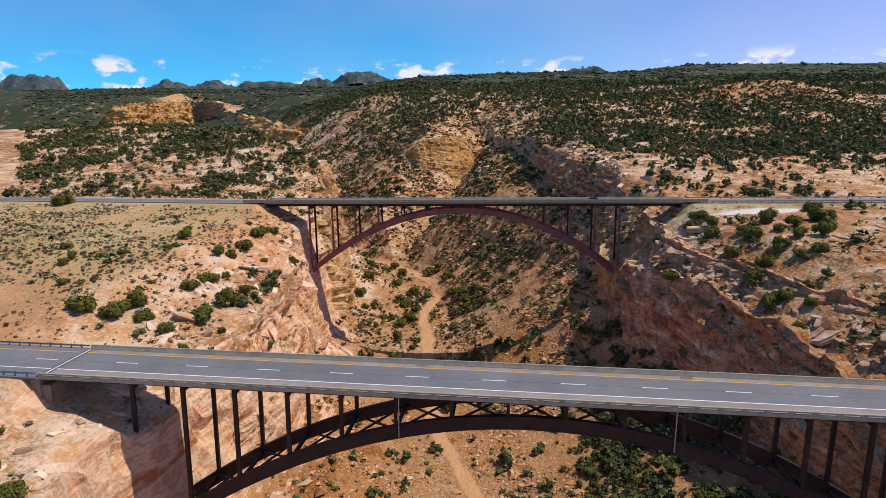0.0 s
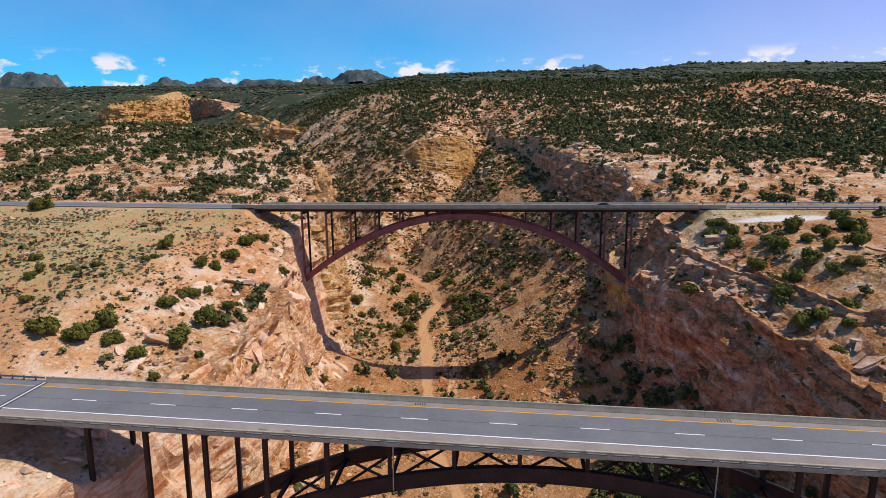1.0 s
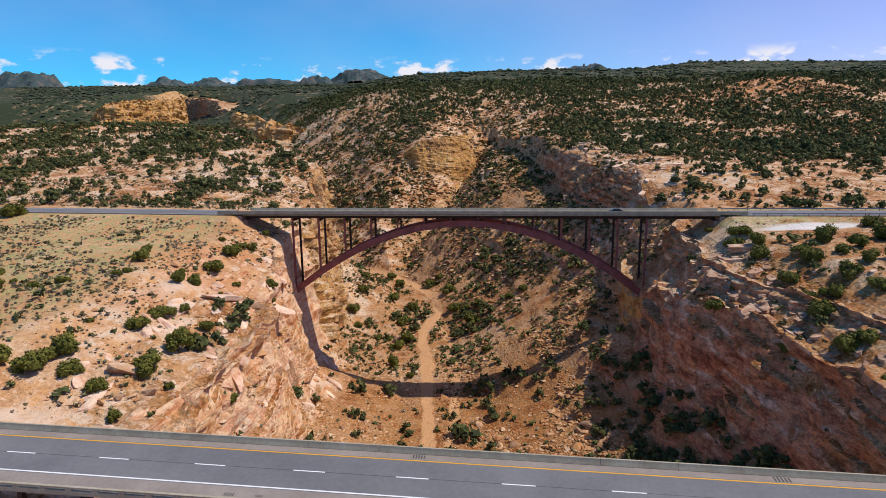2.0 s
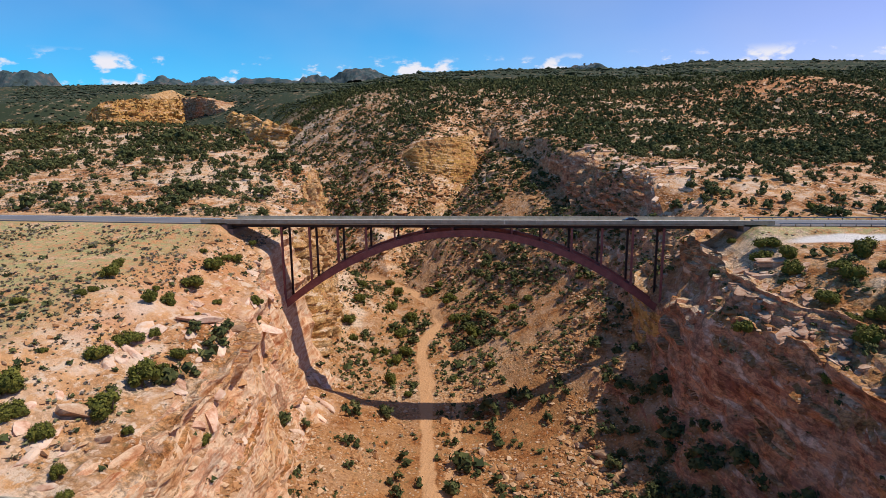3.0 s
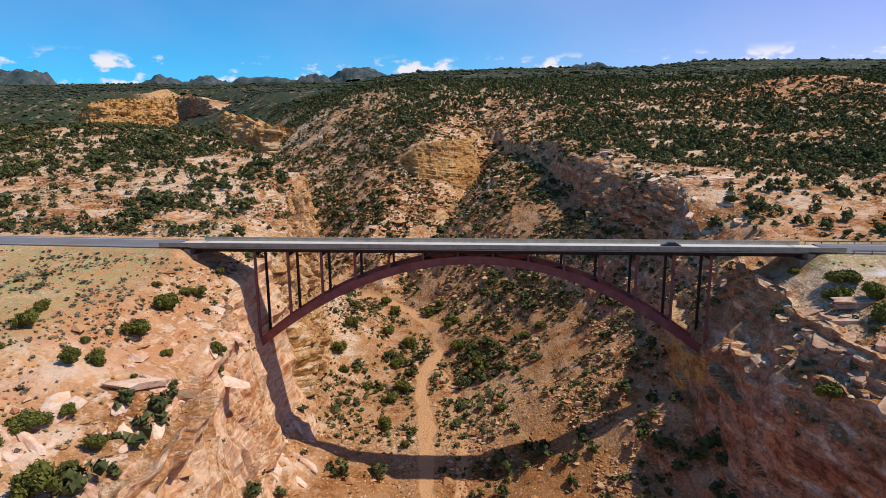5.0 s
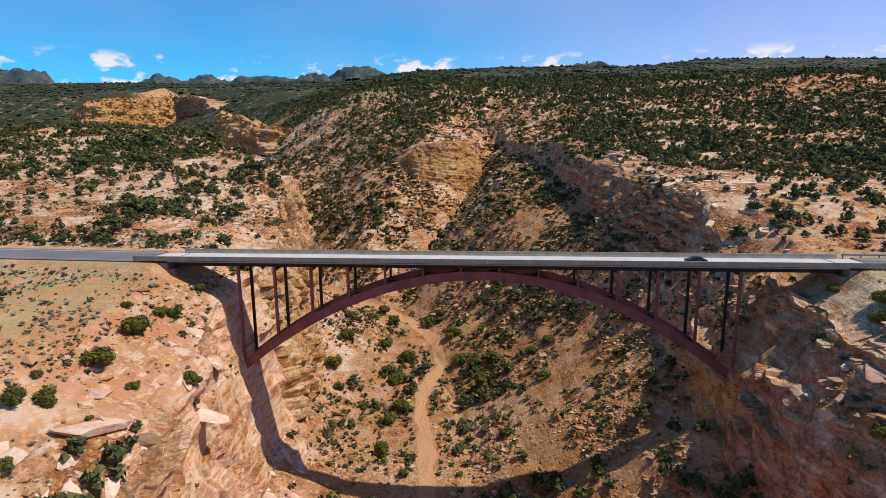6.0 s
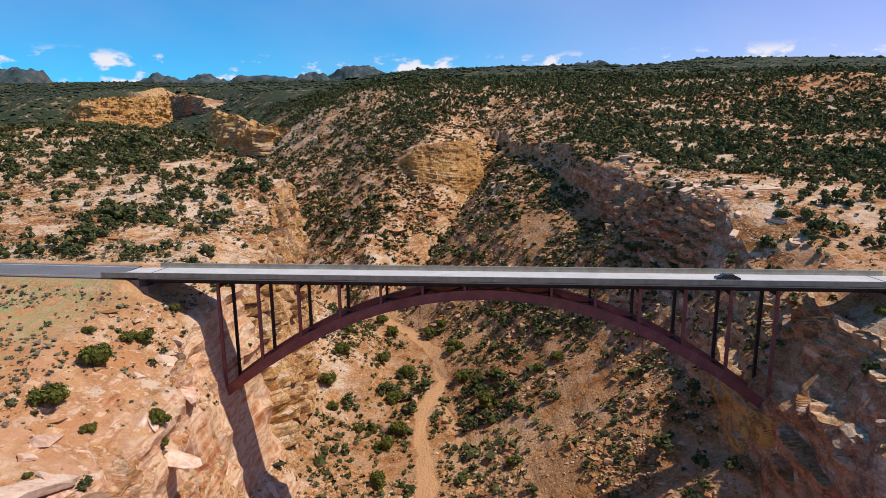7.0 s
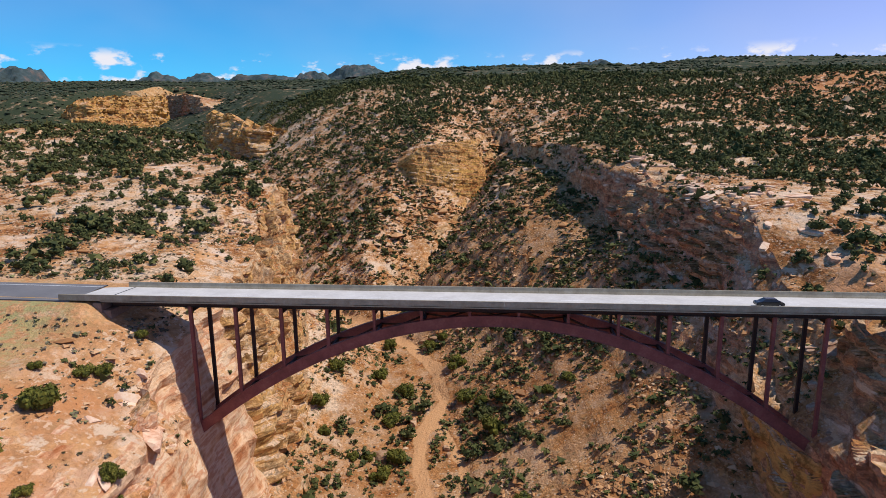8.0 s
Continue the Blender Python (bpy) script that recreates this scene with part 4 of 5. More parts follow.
part("wearing_course", bm, M_CONCRETE_PALE, far_bridge, "pale worn concrete roadway")
solid_barrier(far_bridge, FAR_SPAN[0] - 8, FAR_SPAN[1] + 8, -2.2, -1, far_top(-2.2), 1.02)
solid_barrier(far_bridge, FAR_SPAN[0] - 1.5, FAR_SPAN[1] + 3, 9.2, 1, far_top(9.2), 1.05)
for x in (FAR_SPAN[0], FAR_SPAN[1]):
    bm = bmesh.new()
    flat_strip(bm, x - 0.16, x + 0.16, -1.74, 8.74, far_top(-1.74) + 0.03, far_top(8.74) + 0.03, 0.012)
    part("expansion_joint", bm, M_TAR, far_bridge)
bm = bmesh.new()
flat_strip(bm, -2, 2, 3.44, 3.56, far_top(3.44) + 0.032, far_top(3.56) + 0.032, 0.008)
dash_far = part("lane_dash", bm, M_WHITE, far_bridge).data
for i in range(-5, 6):
    if i:
        shared("lane_dash", dash_far, far_bridge, Matrix.Translation((12.19 * i, 0, 0)))

# the near bridge: asphalt deck with slotted parapet, steel coloured as in shade
near_bridge, near_top = arch_bridge("arch_bridge", "steel deck arch bridge, coloured dark as in shade, with asphalt roadway and slotted concrete parapets", NEAR_SPAN,
                                    (-7.1, 5.55, 0.0, 0.62), (-4.55, 4.9), (18.4, -3.35, 0.0060, 2.1), (-45.2, 8.52, 16, -2.62), M_STEEL_SHADED, M_STEEL_SHADED)
near_bridge.matrix_world = Matrix.Translation(NEAR_O) @ Matrix.Rotation(NEAR_TURN, 4, "Z") @ Matrix.Rotation(-math.atan(NEAR_SLOPE), 4, "Y")
bm = bmesh.new()
flat_strip(bm, NEAR_SPAN[0], NEAR_SPAN[1], -3.9, 3.9, 0.024, 0.024, 0.02)
part("wearing_course", bm, M_ASPHALT, near_bridge, "grey worn asphalt lanes")
for y0, y1 in ((-6.6, -3.9), (3.9, 5.1)):
    bm = bmesh.new()
    flat_strip(bm, NEAR_SPAN[0], NEAR_SPAN[1], y0, y1, 0.022, 0.022, 0.02)
    part("shoulder_surface", bm, M_SHOULDER, near_bridge, "dusty brownish asphalt shoulder")
for y, mat, nm in ((3.66, M_YELLOW, "yellow painted edge line"), (-3.66, M_WHITE, "white painted edge line")):
    bm = bmesh.new()
    flat_strip(bm, NEAR_SPAN[0] - 60, NEAR_SPAN[1] + 40, y - 0.11, y + 0.11, 0.034, 0.034, 0.008)
    part("edge_line", bm, mat, near_bridge, nm)
bm = bmesh.new()
flat_strip(bm, -1.9, 1.9, -0.085, 0.085, 0.036, 0.036, 0.008)
dash = part("lane_dash", bm, M_WHITE, near_bridge, "white painted lane dash").data
for i in list(range(-9, 0)) + list(range(1, 9)):
    shared("lane_dash", dash, near_bridge, Matrix.Translation((12.19 * i + (-2.2 if i < -4 else 0), 0, 0)))
bm = bmesh.new()
flat_strip(bm, NEAR_SPAN[0], NEAR_SPAN[1], -0.04, 0.04, 0.030, 0.030, 0.004)
part("tar_seam", bm, M_TAR, near_bridge, "tar-sealed seam between lanes")
for dx, mat in ((-0.35, M_TAR), (0.0, M_CONCRETE_PALE), (0.35, M_TAR)):
    bm = bmesh.new()
    flat_strip(bm, NEAR_SPAN[0] + dx - 0.17, NEAR_SPAN[0] + dx + 0.17, -6.6, 5.1, 0.038, 0.038, 0.01)
    part("expansion_joint", bm, mat, near_bridge)
for x, y, s in ((-0.6, 4.55, 1.0), (41.5, 4.5, 1.2), (-20.0, -5.4, 0.7), (-16.5, -5.3, 0.5), (-2.0, -5.6, 0.6)):
    bm = bmesh.new()
    for k in range(5):
        flat_strip(bm, x + k * 0.34 * s, x + (k * 0.34 + 0.16) * s, y - 0.4 * s, y + 0.4 * s, 0.034, 0.034, 0.006)
    part("deck_drain" if y > 0 else "tar_patch", bm, M_TAR, near_bridge)
# far parapet solid, near parapet slotted
solid_barrier(near_bridge, NEAR_SPAN[0], NEAR_SPAN[1], 5.55, 1, 0.0, 0.82, 9.0)
bm = bmesh.new()
prism(bm, [(NEAR_SPAN[0], y, z) for y, z in ((-7.1, 0.0), (-6.62, 0.0), (-6.68, 0.2), (-7.1, 0.2))], [(NEAR_SPAN[1], y, z) for y, z in ((-7.1, 0.0), (-6.62, 0.0), (-6.68, 0.2), (-7.1, 0.2))])
bmesh.ops.recalc_face_normals(bm, faces=bm.faces)
part("parapet_curb", bm, M_CONCRETE, near_bridge)
x, rail_mesh, post_mesh = NEAR_SPAN[0], None, None
while x < NEAR_SPAN[1] - 3:
    if rail_mesh is None:
        bm = bmesh.new()
        box(bm, 0.01, 3.11, -7.06, -6.74, 0.42, 0.68, 0.03)
        rail_mesh = part("parapet_rail", bm, M_CONCRETE, near_bridge)
        rail_mesh.location.x = x
        bm = bmesh.new()
        box(bm, 0.0, 0.75, -7.07, -6.7, 0.19, 0.44, 0.02)
        post_mesh = part("parapet_block", bm, M_CONCRETE, near_bridge)
        post_mesh.location.x = x - 0.37
    else:
        shared("parapet_rail", rail_mesh.data, near_bridge, Matrix.Translation((x, 0, 0)))
        shared("parapet_block", post_mesh.data, near_bridge, Matrix.Translation((x - 0.37, 0, 0)))
    x += 3.12
# drain pipes at the crown
for x in (-2.0, 38.6):
    bm = bmesh.new()
    bmesh.ops.create_cone(bm, cap_ends=True, segments=10, radius1=0.09, radius2=0.09, depth=7.0, matrix=Matrix.Translation((x, -5.25, -4.1)))
    part("drain_pipe", bm, M_GALV, near_bridge, "thin galvanised drain pipe")


# ---- roads on the ground ----
def road_strip(name, label, xs, ya, yb, zf, mat, lift):
    bm = bmesh.new()
    rows = [[bm.verts.new((x, yy, zf(x) + lift - d)) for yy, d in ((ya(x), 0.3), (ya(x), 0), (yb(x), 0), (yb(x), 0.3))] for x in xs]
    for r, q in zip(rows, rows[1:]):
        for i in range(3):
            bm.faces.new((r[i], q[i], q[i + 1], r[i + 1]))
    bmesh.ops.recalc_face_normals(bm, faces=bm.faces)
    return tagged(part(name, bm, mat), label, "road", kind="structure")


for a, b in ((-420.0, FAR_SPAN[0] - 6.0), (FAR_SPAN[1] + 6.0, 420.0)):
    xs = np.linspace(a, b, 60)
    road_strip("road", "grey two-lane asphalt highway on the plateau", xs, lambda x: float(far_road_y(x)) - 5.6, lambda x: float(far_road_y(x)) + 5.6, lambda x: float(far_road_z(x)), M_ASPHALT, 0.0)
    for off, mat, nm in ((-4.3, M_YELLOW, "yellow edge line"), (4.1, M_WHITE, "white edge line")):
        road_strip("road_marking", nm + " painted on the asphalt highway", xs, lambda x: float(far_road_y(x)) + off - 0.08, lambda x: float(far_road_y(x)) + off + 0.08, lambda x: float(far_road_z(x)), mat, 0.012)
near_dir = near_bridge.matrix_world.to_3x3() @ Vector((1, 0, 0))
for a, b in ((-260.0, NEAR_SPAN[0]), (NEAR_SPAN[1], 240.0)):
    bm = bmesh.new()
    box(bm, a, b, -7.4, 5.9, -0.3, 0.018)
    ob = tagged(part("road", bm, M_ASPHALT), "grey asphalt highway approach to the bridge", "road", kind="structure")
    ob.matrix_world = near_bridge.matrix_world.copy()


def guard_rail(x0, x1, off):
    """Posts and a folded steel beam along the far highway."""
    root = tagged(new("guard_rail"), "galvanised steel guard rail on posts beside the highway", "guard rail")
    bm = bmesh.new()
    prof = [(0, 0.42), (0.07, 0.50), (0.0, 0.58), (0.07, 0.66), (0, 0.74), (-0.03, 0.74), (0.04, 0.66), (-0.03, 0.58), (0.04, 0.50), (-0.03, 0.42)]
    swept(bm, prof, [(x, float(far_road_y(x)) + off, float(far_road_z(x))) for x in np.linspace(x0, x1, 30)])
    part("rail_beam", bm, M_GALV, root)
    for x in np.arange(x0 + 0.5, x1, 3.8):
        bm = bmesh.new()
        y, z = float(far_road_y(x)) + off, float(far_road_z(x))
        box(bm, x - 0.08, x + 0.08, y + 0.06, y + 0.22, z - 0.6, z + 0.74)
        part("rail_post", bm, M_BARK, root)
    return root


guard_rail(FAR_SPAN[1] + 4, 190, 5.7)
guard_rail(FAR_SPAN[1] + 9, 190, -5.9)

# rails of the near road where it leaves the bridge
for side in (-7.0, 5.5):
    root = tagged(new("guard_rail"), "galvanised steel guard rail on posts at the bridge approach", "guard rail")
    root.matrix_world = near_bridge.matrix_world.copy()
    bm = bmesh.new()
    swept(bm, [(0, 0.42), (0.07, 0.50), (0.0, 0.58), (0.07, 0.66), (0, 0.74), (-0.03, 0.74), (0.04, 0.66), (-0.03, 0.58), (0.04, 0.50), (-0.03, 0.42)], [(x, side, 0) for x in np.linspace(-120, NEAR_SPAN[0] - 0.3, 12)])
    part("rail_beam", bm, M_GALV, root)
    bm = bmesh.new()
    box(bm, -0.08, 0.08, side + 0.06, side + 0.22, -0.5, 0.76)
    post = part("rail_post", bm, M_BARK, root)
    post.location.x = -61.0
    for k in range(1, 30):
        shared("rail_post", post.data, root, Matrix.Translation((-61.0 - 2.0 * k, 0, 0)))

# ---- rocks and plants ----
def joined(name, verts, faces, mat, label, category):
    """One mesh of loose pieces from arrays of equal-sided faces."""
    me = bpy.data.meshes.new(name)
    k = faces.shape[1]
    me.vertices.add(len(verts))
    me.vertices.foreach_set("co", verts.astype(np.float32).ravel())
    me.loops.add(faces.size)
    me.loops.foreach_set("vertex_index", faces.astype(np.int32).ravel())
    me.polygons.add(len(faces))
    me.polygons.foreach_set("loop_start", np.arange(0, faces.size, k, dtype=np.int32))
    me.polygons.foreach_set("use_smooth", np.zeros(len(faces), bool))
    me.update(calc_edges=True)
    me.materials.append(mat)
    return tagged(new(name, me), label, category, kind="stuff")


rng = np.random.default_rng(11)
PATCHY = {k: fbm(FX / w, FY / w, 2.0 + 3.1 * k, 3) for k, w in ((0, 14.0), (1, 27.0), (2, 60.0), (3, 150.0))}
SEEN = (np.abs(FX) < 75 + 0.80 * (FY + 120)) & (FY > -200) | (FY < 20) & (np.abs(FX) < 190) & (FY > -200)


def sow(density, count=None):
    """Places on the ground, at a density for each face in pieces per square metre."""
    w = density * FAREA * FCLEAR * SEEN
    n = rng.poisson(w.sum()) if count is None else count
    i = rng.choice(len(w), size=n, p=w / w.sum())
    i = np.sort(i)
    a, b = rng.uniform(-0.45, 0.45, n), rng.uniform(-0.45, 0.45, n)
    r, c = np.divmod(i, COLUMNS - 1)
    e1, e2 = CO[r, c + 1] - CO[r, c], CO[r + 1, c] - CO[r, c]
    return FC[i] + e1 * a[:, None] + e2 * b[:, None], FN[i]


def tile(base_v, base_f, places, scale, turn, jitter):
    """Copies a small shape to many places in arrays."""
    n, m = len(places), len(base_v)
    v = np.repeat(base_v[None], n, 0)
    if jitter:
        v = v * (1 + jitter * rng.standard_normal((n, m, 1)))
    v = v * scale[:, None, :]
    c, s = np.cos(turn)[:, None], np.sin(turn)[:, None]
    v = np.stack([v[..., 0] * c - v[..., 1] * s, v[..., 0] * s + v[..., 1] * c, v[..., 2]], -1) + places[:, None, :]
    f = base_f[None] + (np.arange(n) * m)[:, None, None]
    return v.reshape(-1, 3), f.reshape(-1, base_f.shape[1])


def ico(level):
    bm = bmesh.new()
    bmesh.ops.create_icosphere(bm, subdivisions=level, radius=1)
    v = np.array([p.co[:] for p in bm.verts])
    f = np.array([[p.index for p in q.verts] for q in bm.faces])
    bm.free()
    return v, f


STONE_V = np.array([(1, 0, 0.1), (-1, 0.1, 0), (0.1, 1, 0), (0, -1, 0.1), (0.3, 0.2, 0.9), (0, 0, -0.9)], float)
STONE_F = np.array([(0, 2, 4), (2, 1, 4), (1, 3, 4), (3, 0, 4), (2, 0, 5), (1, 2, 5), (3, 1, 5), (0, 3, 5)])
SLOPE_OK = smooth(0.50, 0.72, FNZ)
IN_CANYON = ((FX > -58) & (FX < 62)).astype(float)

# scree on the slopes
tilt = smooth(0.985, 0.90, FNZ)
d = SLOPE_OK * (0.10 + 0.9 * tilt + 0.25 * (FY > 16) + 3.2 * (FX > -44) * (FX < 48) * (FY < 22) * (FY > -85)) * np.clip(0.35 + 1.1 * PATCHY[0], 0.04, 1.2) * (1 - smooth(260, 420, FY)) * (0.55 + 0.45 * IN_CANYON + 0.5 * (FX > 60))
places, up = sow(d, 58000)
n = len(places)
size = np.exp(rng.normal(-1.45, 0.6, n)).clip(0.12, 1.6) * (1 + smooth(60, 300, places[:, 1]) * 1.3)
scale = np.stack([size * rng.uniform(0.8, 1.7, n), size * rng.uniform(0.7, 1.3, n), size * rng.uniform(0.4, 0.9, n)], -1)
v, f = tile(STONE_V, STONE_F, places + up * (size * 0.15)[:, None], scale, rng.uniform(0, 6.3, n), 0.24)
joined("scree", v, f, M_SCREE, "scattered angular sandstone scree on the slopes", "rocks")


def boulder_mesh(seed, flat, mat=M_BOULDER):
    """A blocky weathered stone with split faces; flat: a slab of one bed."""
    r = random.Random(seed)
    bm = bmesh.new()
    bmesh.ops.create_icosphere(bm, subdivisions=2, radius=1)
    cuts = [(Vector((r.gauss(0, 1), r.gauss(0, 1), r.gauss(0, 0.8))).normalized(), r.uniform(0.42, 0.66)) for _ in range(12)]
    cuts += [(Vector((0, 0, 1)), 0.45), (Vector((0, 0, -1)), 0.45)]
    for p in bm.verts:
        for n, d in cuts:
            over = p.co.dot(n) - d
            if over > 0:
                p.co -= n * over
        p.co += p.co.normalized() * 0.04 * noise.noise(p.co * 2.5 + Vector((seed * 3.1, 0, 0)))
        p.co.z *= flat
    me = bpy.data.meshes.new("boulder")
    bm.to_mesh(me)
    bm.free()
    me.materials.append(mat)
    return me


BOULDERS = [boulder_mesh(k, 0.9) for k in range(8)]


def strew(name, meshes, count, density, mean, spread, lean, label, category, group):
    places, up = sow(density, count)
    for i in range(len(places)):
        s = float(np.exp(rng.normal(mean, spread)))
        ob = new(name, meshes[i % len(meshes)])
        turn = Vector(up[i]).to_track_quat("Z", "Y").to_matrix().to_4x4() if lean else Matrix.Identity(4)
        spin = Euler((rng.uniform(-0.25, 0.25), rng.uniform(-0.25, 0.25), rng.uniform(0, 6.3))).to_matrix().to_4x4()
        ob.matrix_world = Matrix.Translation(Vector(places[i]) + Vector(up[i]) * s * 0.12) @ turn @ spin @ Matrix.Diagonal((s * rng.uniform(1.0, 1.8), s, s * rng.uniform(0.7, 1.1), 1))
        tagged(ob, label, category, group)


def block_mesh(seed, mat=M_ROCK):
    """A broken length of one rock bed: flat top and base, ragged upright sides."""
    r = random.Random(seed)
    sides = r.randint(6, 9)
    outline = []
    for k in range(sides):
        a = 2 * math.pi * (k + r.uniform(-0.3, 0.3)) / sides
        c, s = math.cos(a), math.sin(a)
        q = 1 / max(abs(c) ** 3 + abs(s) ** 3, 1e-6) ** (1 / 3) * r.uniform(0.82, 1.08)
        outline.append((c * q, s * q))
    bm = bmesh.new()
    rings = []
    for h, inset in ((-0.9, 0.92), (-0.15, r.uniform(0.9, 1.05)), (-0.05, r.uniform(0.84, 0.95)), (0.42, r.uniform(0.93, 1.03)), (0.5, 0.9)):
        rings.append([bm.verts.new((x * inset * r.uniform(0.95, 1.04), y * inset * r.uniform(0.95, 1.04), h + r.uniform(-0.05, 0.05))) for x, y in outline])
    for a, b in zip(rings, rings[1:]):
        for k in range(sides):
            bm.faces.new((a[k], a[(k + 1) % sides], b[(k + 1) % sides], b[k]))
    bm.faces.new(rings[-1])
    me = bpy.data.meshes.new("rock_ledge")
    bm.to_mesh(me)
    bm.free()
    me.materials.append(mat)
    return me


BLOCKS = [block_mesh(k) for k in range(12)]
SLABS = [block_mesh(60 + k, M_SLAB) for k in range(8)]
BULGES = [boulder_mesh(80 + k, 0.8, M_SLAB) for k in range(8)]


def lay(name, count, density, mean, tilt, label, group, meshes=BLOCKS, longer=1.0):
    """Beds of rock laid along the contour."""
    places, up = sow(density, count)
    for i in range(len(places)):
        s = float(np.exp(rng.normal(mean, 0.38)))
        along_hill = math.atan2(up[i][0], -up[i][1]) + rng.normal(0, 0.35)
        turn = Vector((up[i][0] * tilt, up[i][1] * tilt, up[i][2])).normalized().to_track_quat("Z", "Y").to_matrix().to_4x4()
        ob = new(name, meshes[i % len(meshes)])
        spin = Euler((rng.normal(0, 0.09), rng.normal(0, 0.09), along_hill)).to_matrix().to_4x4()
        ob.matrix_world = Matrix.Translation(Vector(places[i])) @ turn @ spin @ Matrix.Diagonal((s * longer * rng.uniform(1.0, 2.1), s * rng.uniform(0.7, 1.1), s * rng.uniform(0.4, 0.8), 1))
        tagged(ob, label, "rock", group)


near_band = (FY > -150) & (FY < 165)
clumpy = np.clip(0.25 + 1.2 * PATCHY[0], 0.02, 1)
ok = smooth(0.55, 0.75, FNZ) * near_band
rim_x = np.interp(FY, ALONG_Y, LINES[10][0])
from_rim = FX - rim_x
on_rim = ok * (0.3 + 0.7 * clumpy) * (from_rim > 1.5) * np.exp(-np.maximum(from_rim - 4, 0) / 9) * (FX < 125)
lay("rock_ledge", 120, on_rim * (FY < -14) * (FY > -100), -0.2, 0.35, "long pale sandstone ledge broken along the rim", "ledges of the right rim", longer=1.6)
lay("rock_ledge", 130, on_rim * (FY < 30) * (FY > -100), -0.45, 0.3, "pale flat-topped sandstone ledge block on the rim", "ledges of the right rim")
lay("rock_ledge", 110, on_rim * (FY > 36) * (FY < 165), 0.0, 0.2, "pale pink sandstone ledge on the plateau edge", "ledges of the plateau edge", SLABS, longer=1.6)
lay("rock_block", 95, ok * (0.3 + clumpy) * (FX < -41) * (FX > -62) * (FY < 4) * (FNZ < 0.93), 0.35, 0.8, "weathered pink and cream sandstone block on the rim", "blocks of the left rim", BULGES, longer=1.15)
lay("rock_ledge", 30, ok * clumpy * (FX < -54) * (FX > -90) * (FY > 20), 0.25, 0.3, "weathered sandstone ledge block above the cliff", "ledges of the plateau edge")
strew("boulder", BOULDERS, 150, ok * clumpy * ((FX > -56) & (FX < 52)), 0.1, 0.45, False, "blocky sandstone boulder fallen to the canyon bottom", "boulder", "boulders of the canyon")


# junipers
def leaf_cloud(seed, blobs, leaves, leaf, coarse=False):
    """A rounded bush of uneven lobes: a rough core in each, and sprays of small leaf clumps round it."""
    r = np.random.default_rng(seed)
    az, out = r.uniform(0, 6.3, blobs), 0.62 * np.sqrt(r.uniform(0, 1, blobs))
    c = np.stack([np.cos(az) * out, np.sin(az) * out, r.uniform(0.22, 0.80, blobs) * (1.12 - 0.55 * out)], -1)
    rad = r.uniform(0.26, 0.44, blobs)
    iv, jf = (STONE_V, STONE_F) if coarse else ico(1)
    core = c[:, None] + iv[None] * (0.84 * rad[:, None, None]) * (1 + 0.16 * r.standard_normal((blobs, len(iv), 1)))
    core[..., 2] = np.maximum(core[..., 2], 0.0)
    core_f = jf[None] + (np.arange(blobs) * len(iv))[:, None, None]
    if not blobs:
        c, rad = np.stack([r.normal(0, 0.25, 4), r.normal(0, 0.25, 4), r.uniform(0.25, 0.6, 4)], -1), r.uniform(0.3, 0.45, 4)
    pick = r.integers(0, len(c), leaves)
    d = r.normal(0, 1, (leaves, 3))
    d /= np.linalg.norm(d, axis=1)[:, None]
    d[:, 2] = np.where(d[:, 2] < -0.4, -d[:, 2], d[:, 2])
    p = c[pick] + d * (rad[pick] * r.uniform(0.75, 1.10, leaves))[:, None]
    p[:, 2] = np.maximum(p[:, 2], 0.02)
    t = np.cross(d, r.normal(0, 1, (leaves, 3)))
    t /= np.linalg.norm(t, axis=1)[:, None]
    b = np.cross(d, t) + 0.5 * d * r.normal(0, 1, (leaves, 1))
    s = leaf * r.uniform(0.6, 1.5, (leaves, 1))
    v = np.stack([p - t * s - b * s * 0.7, p + t * s - b * s * 0.5, p + b * s + d * s * 0.6], 1).reshape(-1, 3)
    n = core.reshape(-1, 3).shape[0]
    return np.concatenate([core.reshape(-1, 3), v]), np.concatenate([core_f.reshape(-1, 3), n + np.arange(leaves * 3).reshape(-1, 3)])


def cloud_mesh(name, v, f, mat):
    me = bpy.data.meshes.new(name)
    me.from_pydata(v.tolist(), [], f.tolist())
    me.materials.append(mat)
    return me


CROWNS = [cloud_mesh("crown", *leaf_cloud(40 + k, 11 + k % 5, 1150, 0.062), M_LEAF) for k in range(7)]


def trunk_mesh(seed):
    r = random.Random(seed)
    bm = bmesh.new()
    for k in range(4):
        lean, az = r.uniform(0.1, 0.55), r.uniform(0, 6.3)
        rings = []
        for h, w in ((-0.12, 0.10), (0.2, 0.075), (0.5, 0.045), (0.8, 0.015)):
            c = Vector((math.cos(az) * lean * h, math.sin(az) * lean * h, h))
            rings.append([bm.verts.new(c + Vector((math.cos(a) * w, math.sin(a) * w, 0))) for a in (0, 1.26, 2.51, 3.77, 5.03)])
        for a, b in zip(rings, rings[1:]):
            for i in range(5):
                bm.faces.new((a[i], a[(i + 1) % 5], b[(i + 1) % 5], b[i]))
    me = bpy.data.meshes.new("trunk")
    bm.to_mesh(me)
    bm.free()
    me.materials.append(M_BARK)
    return me


TRUNKS = [trunk_mesh(k) for k in range(3)]


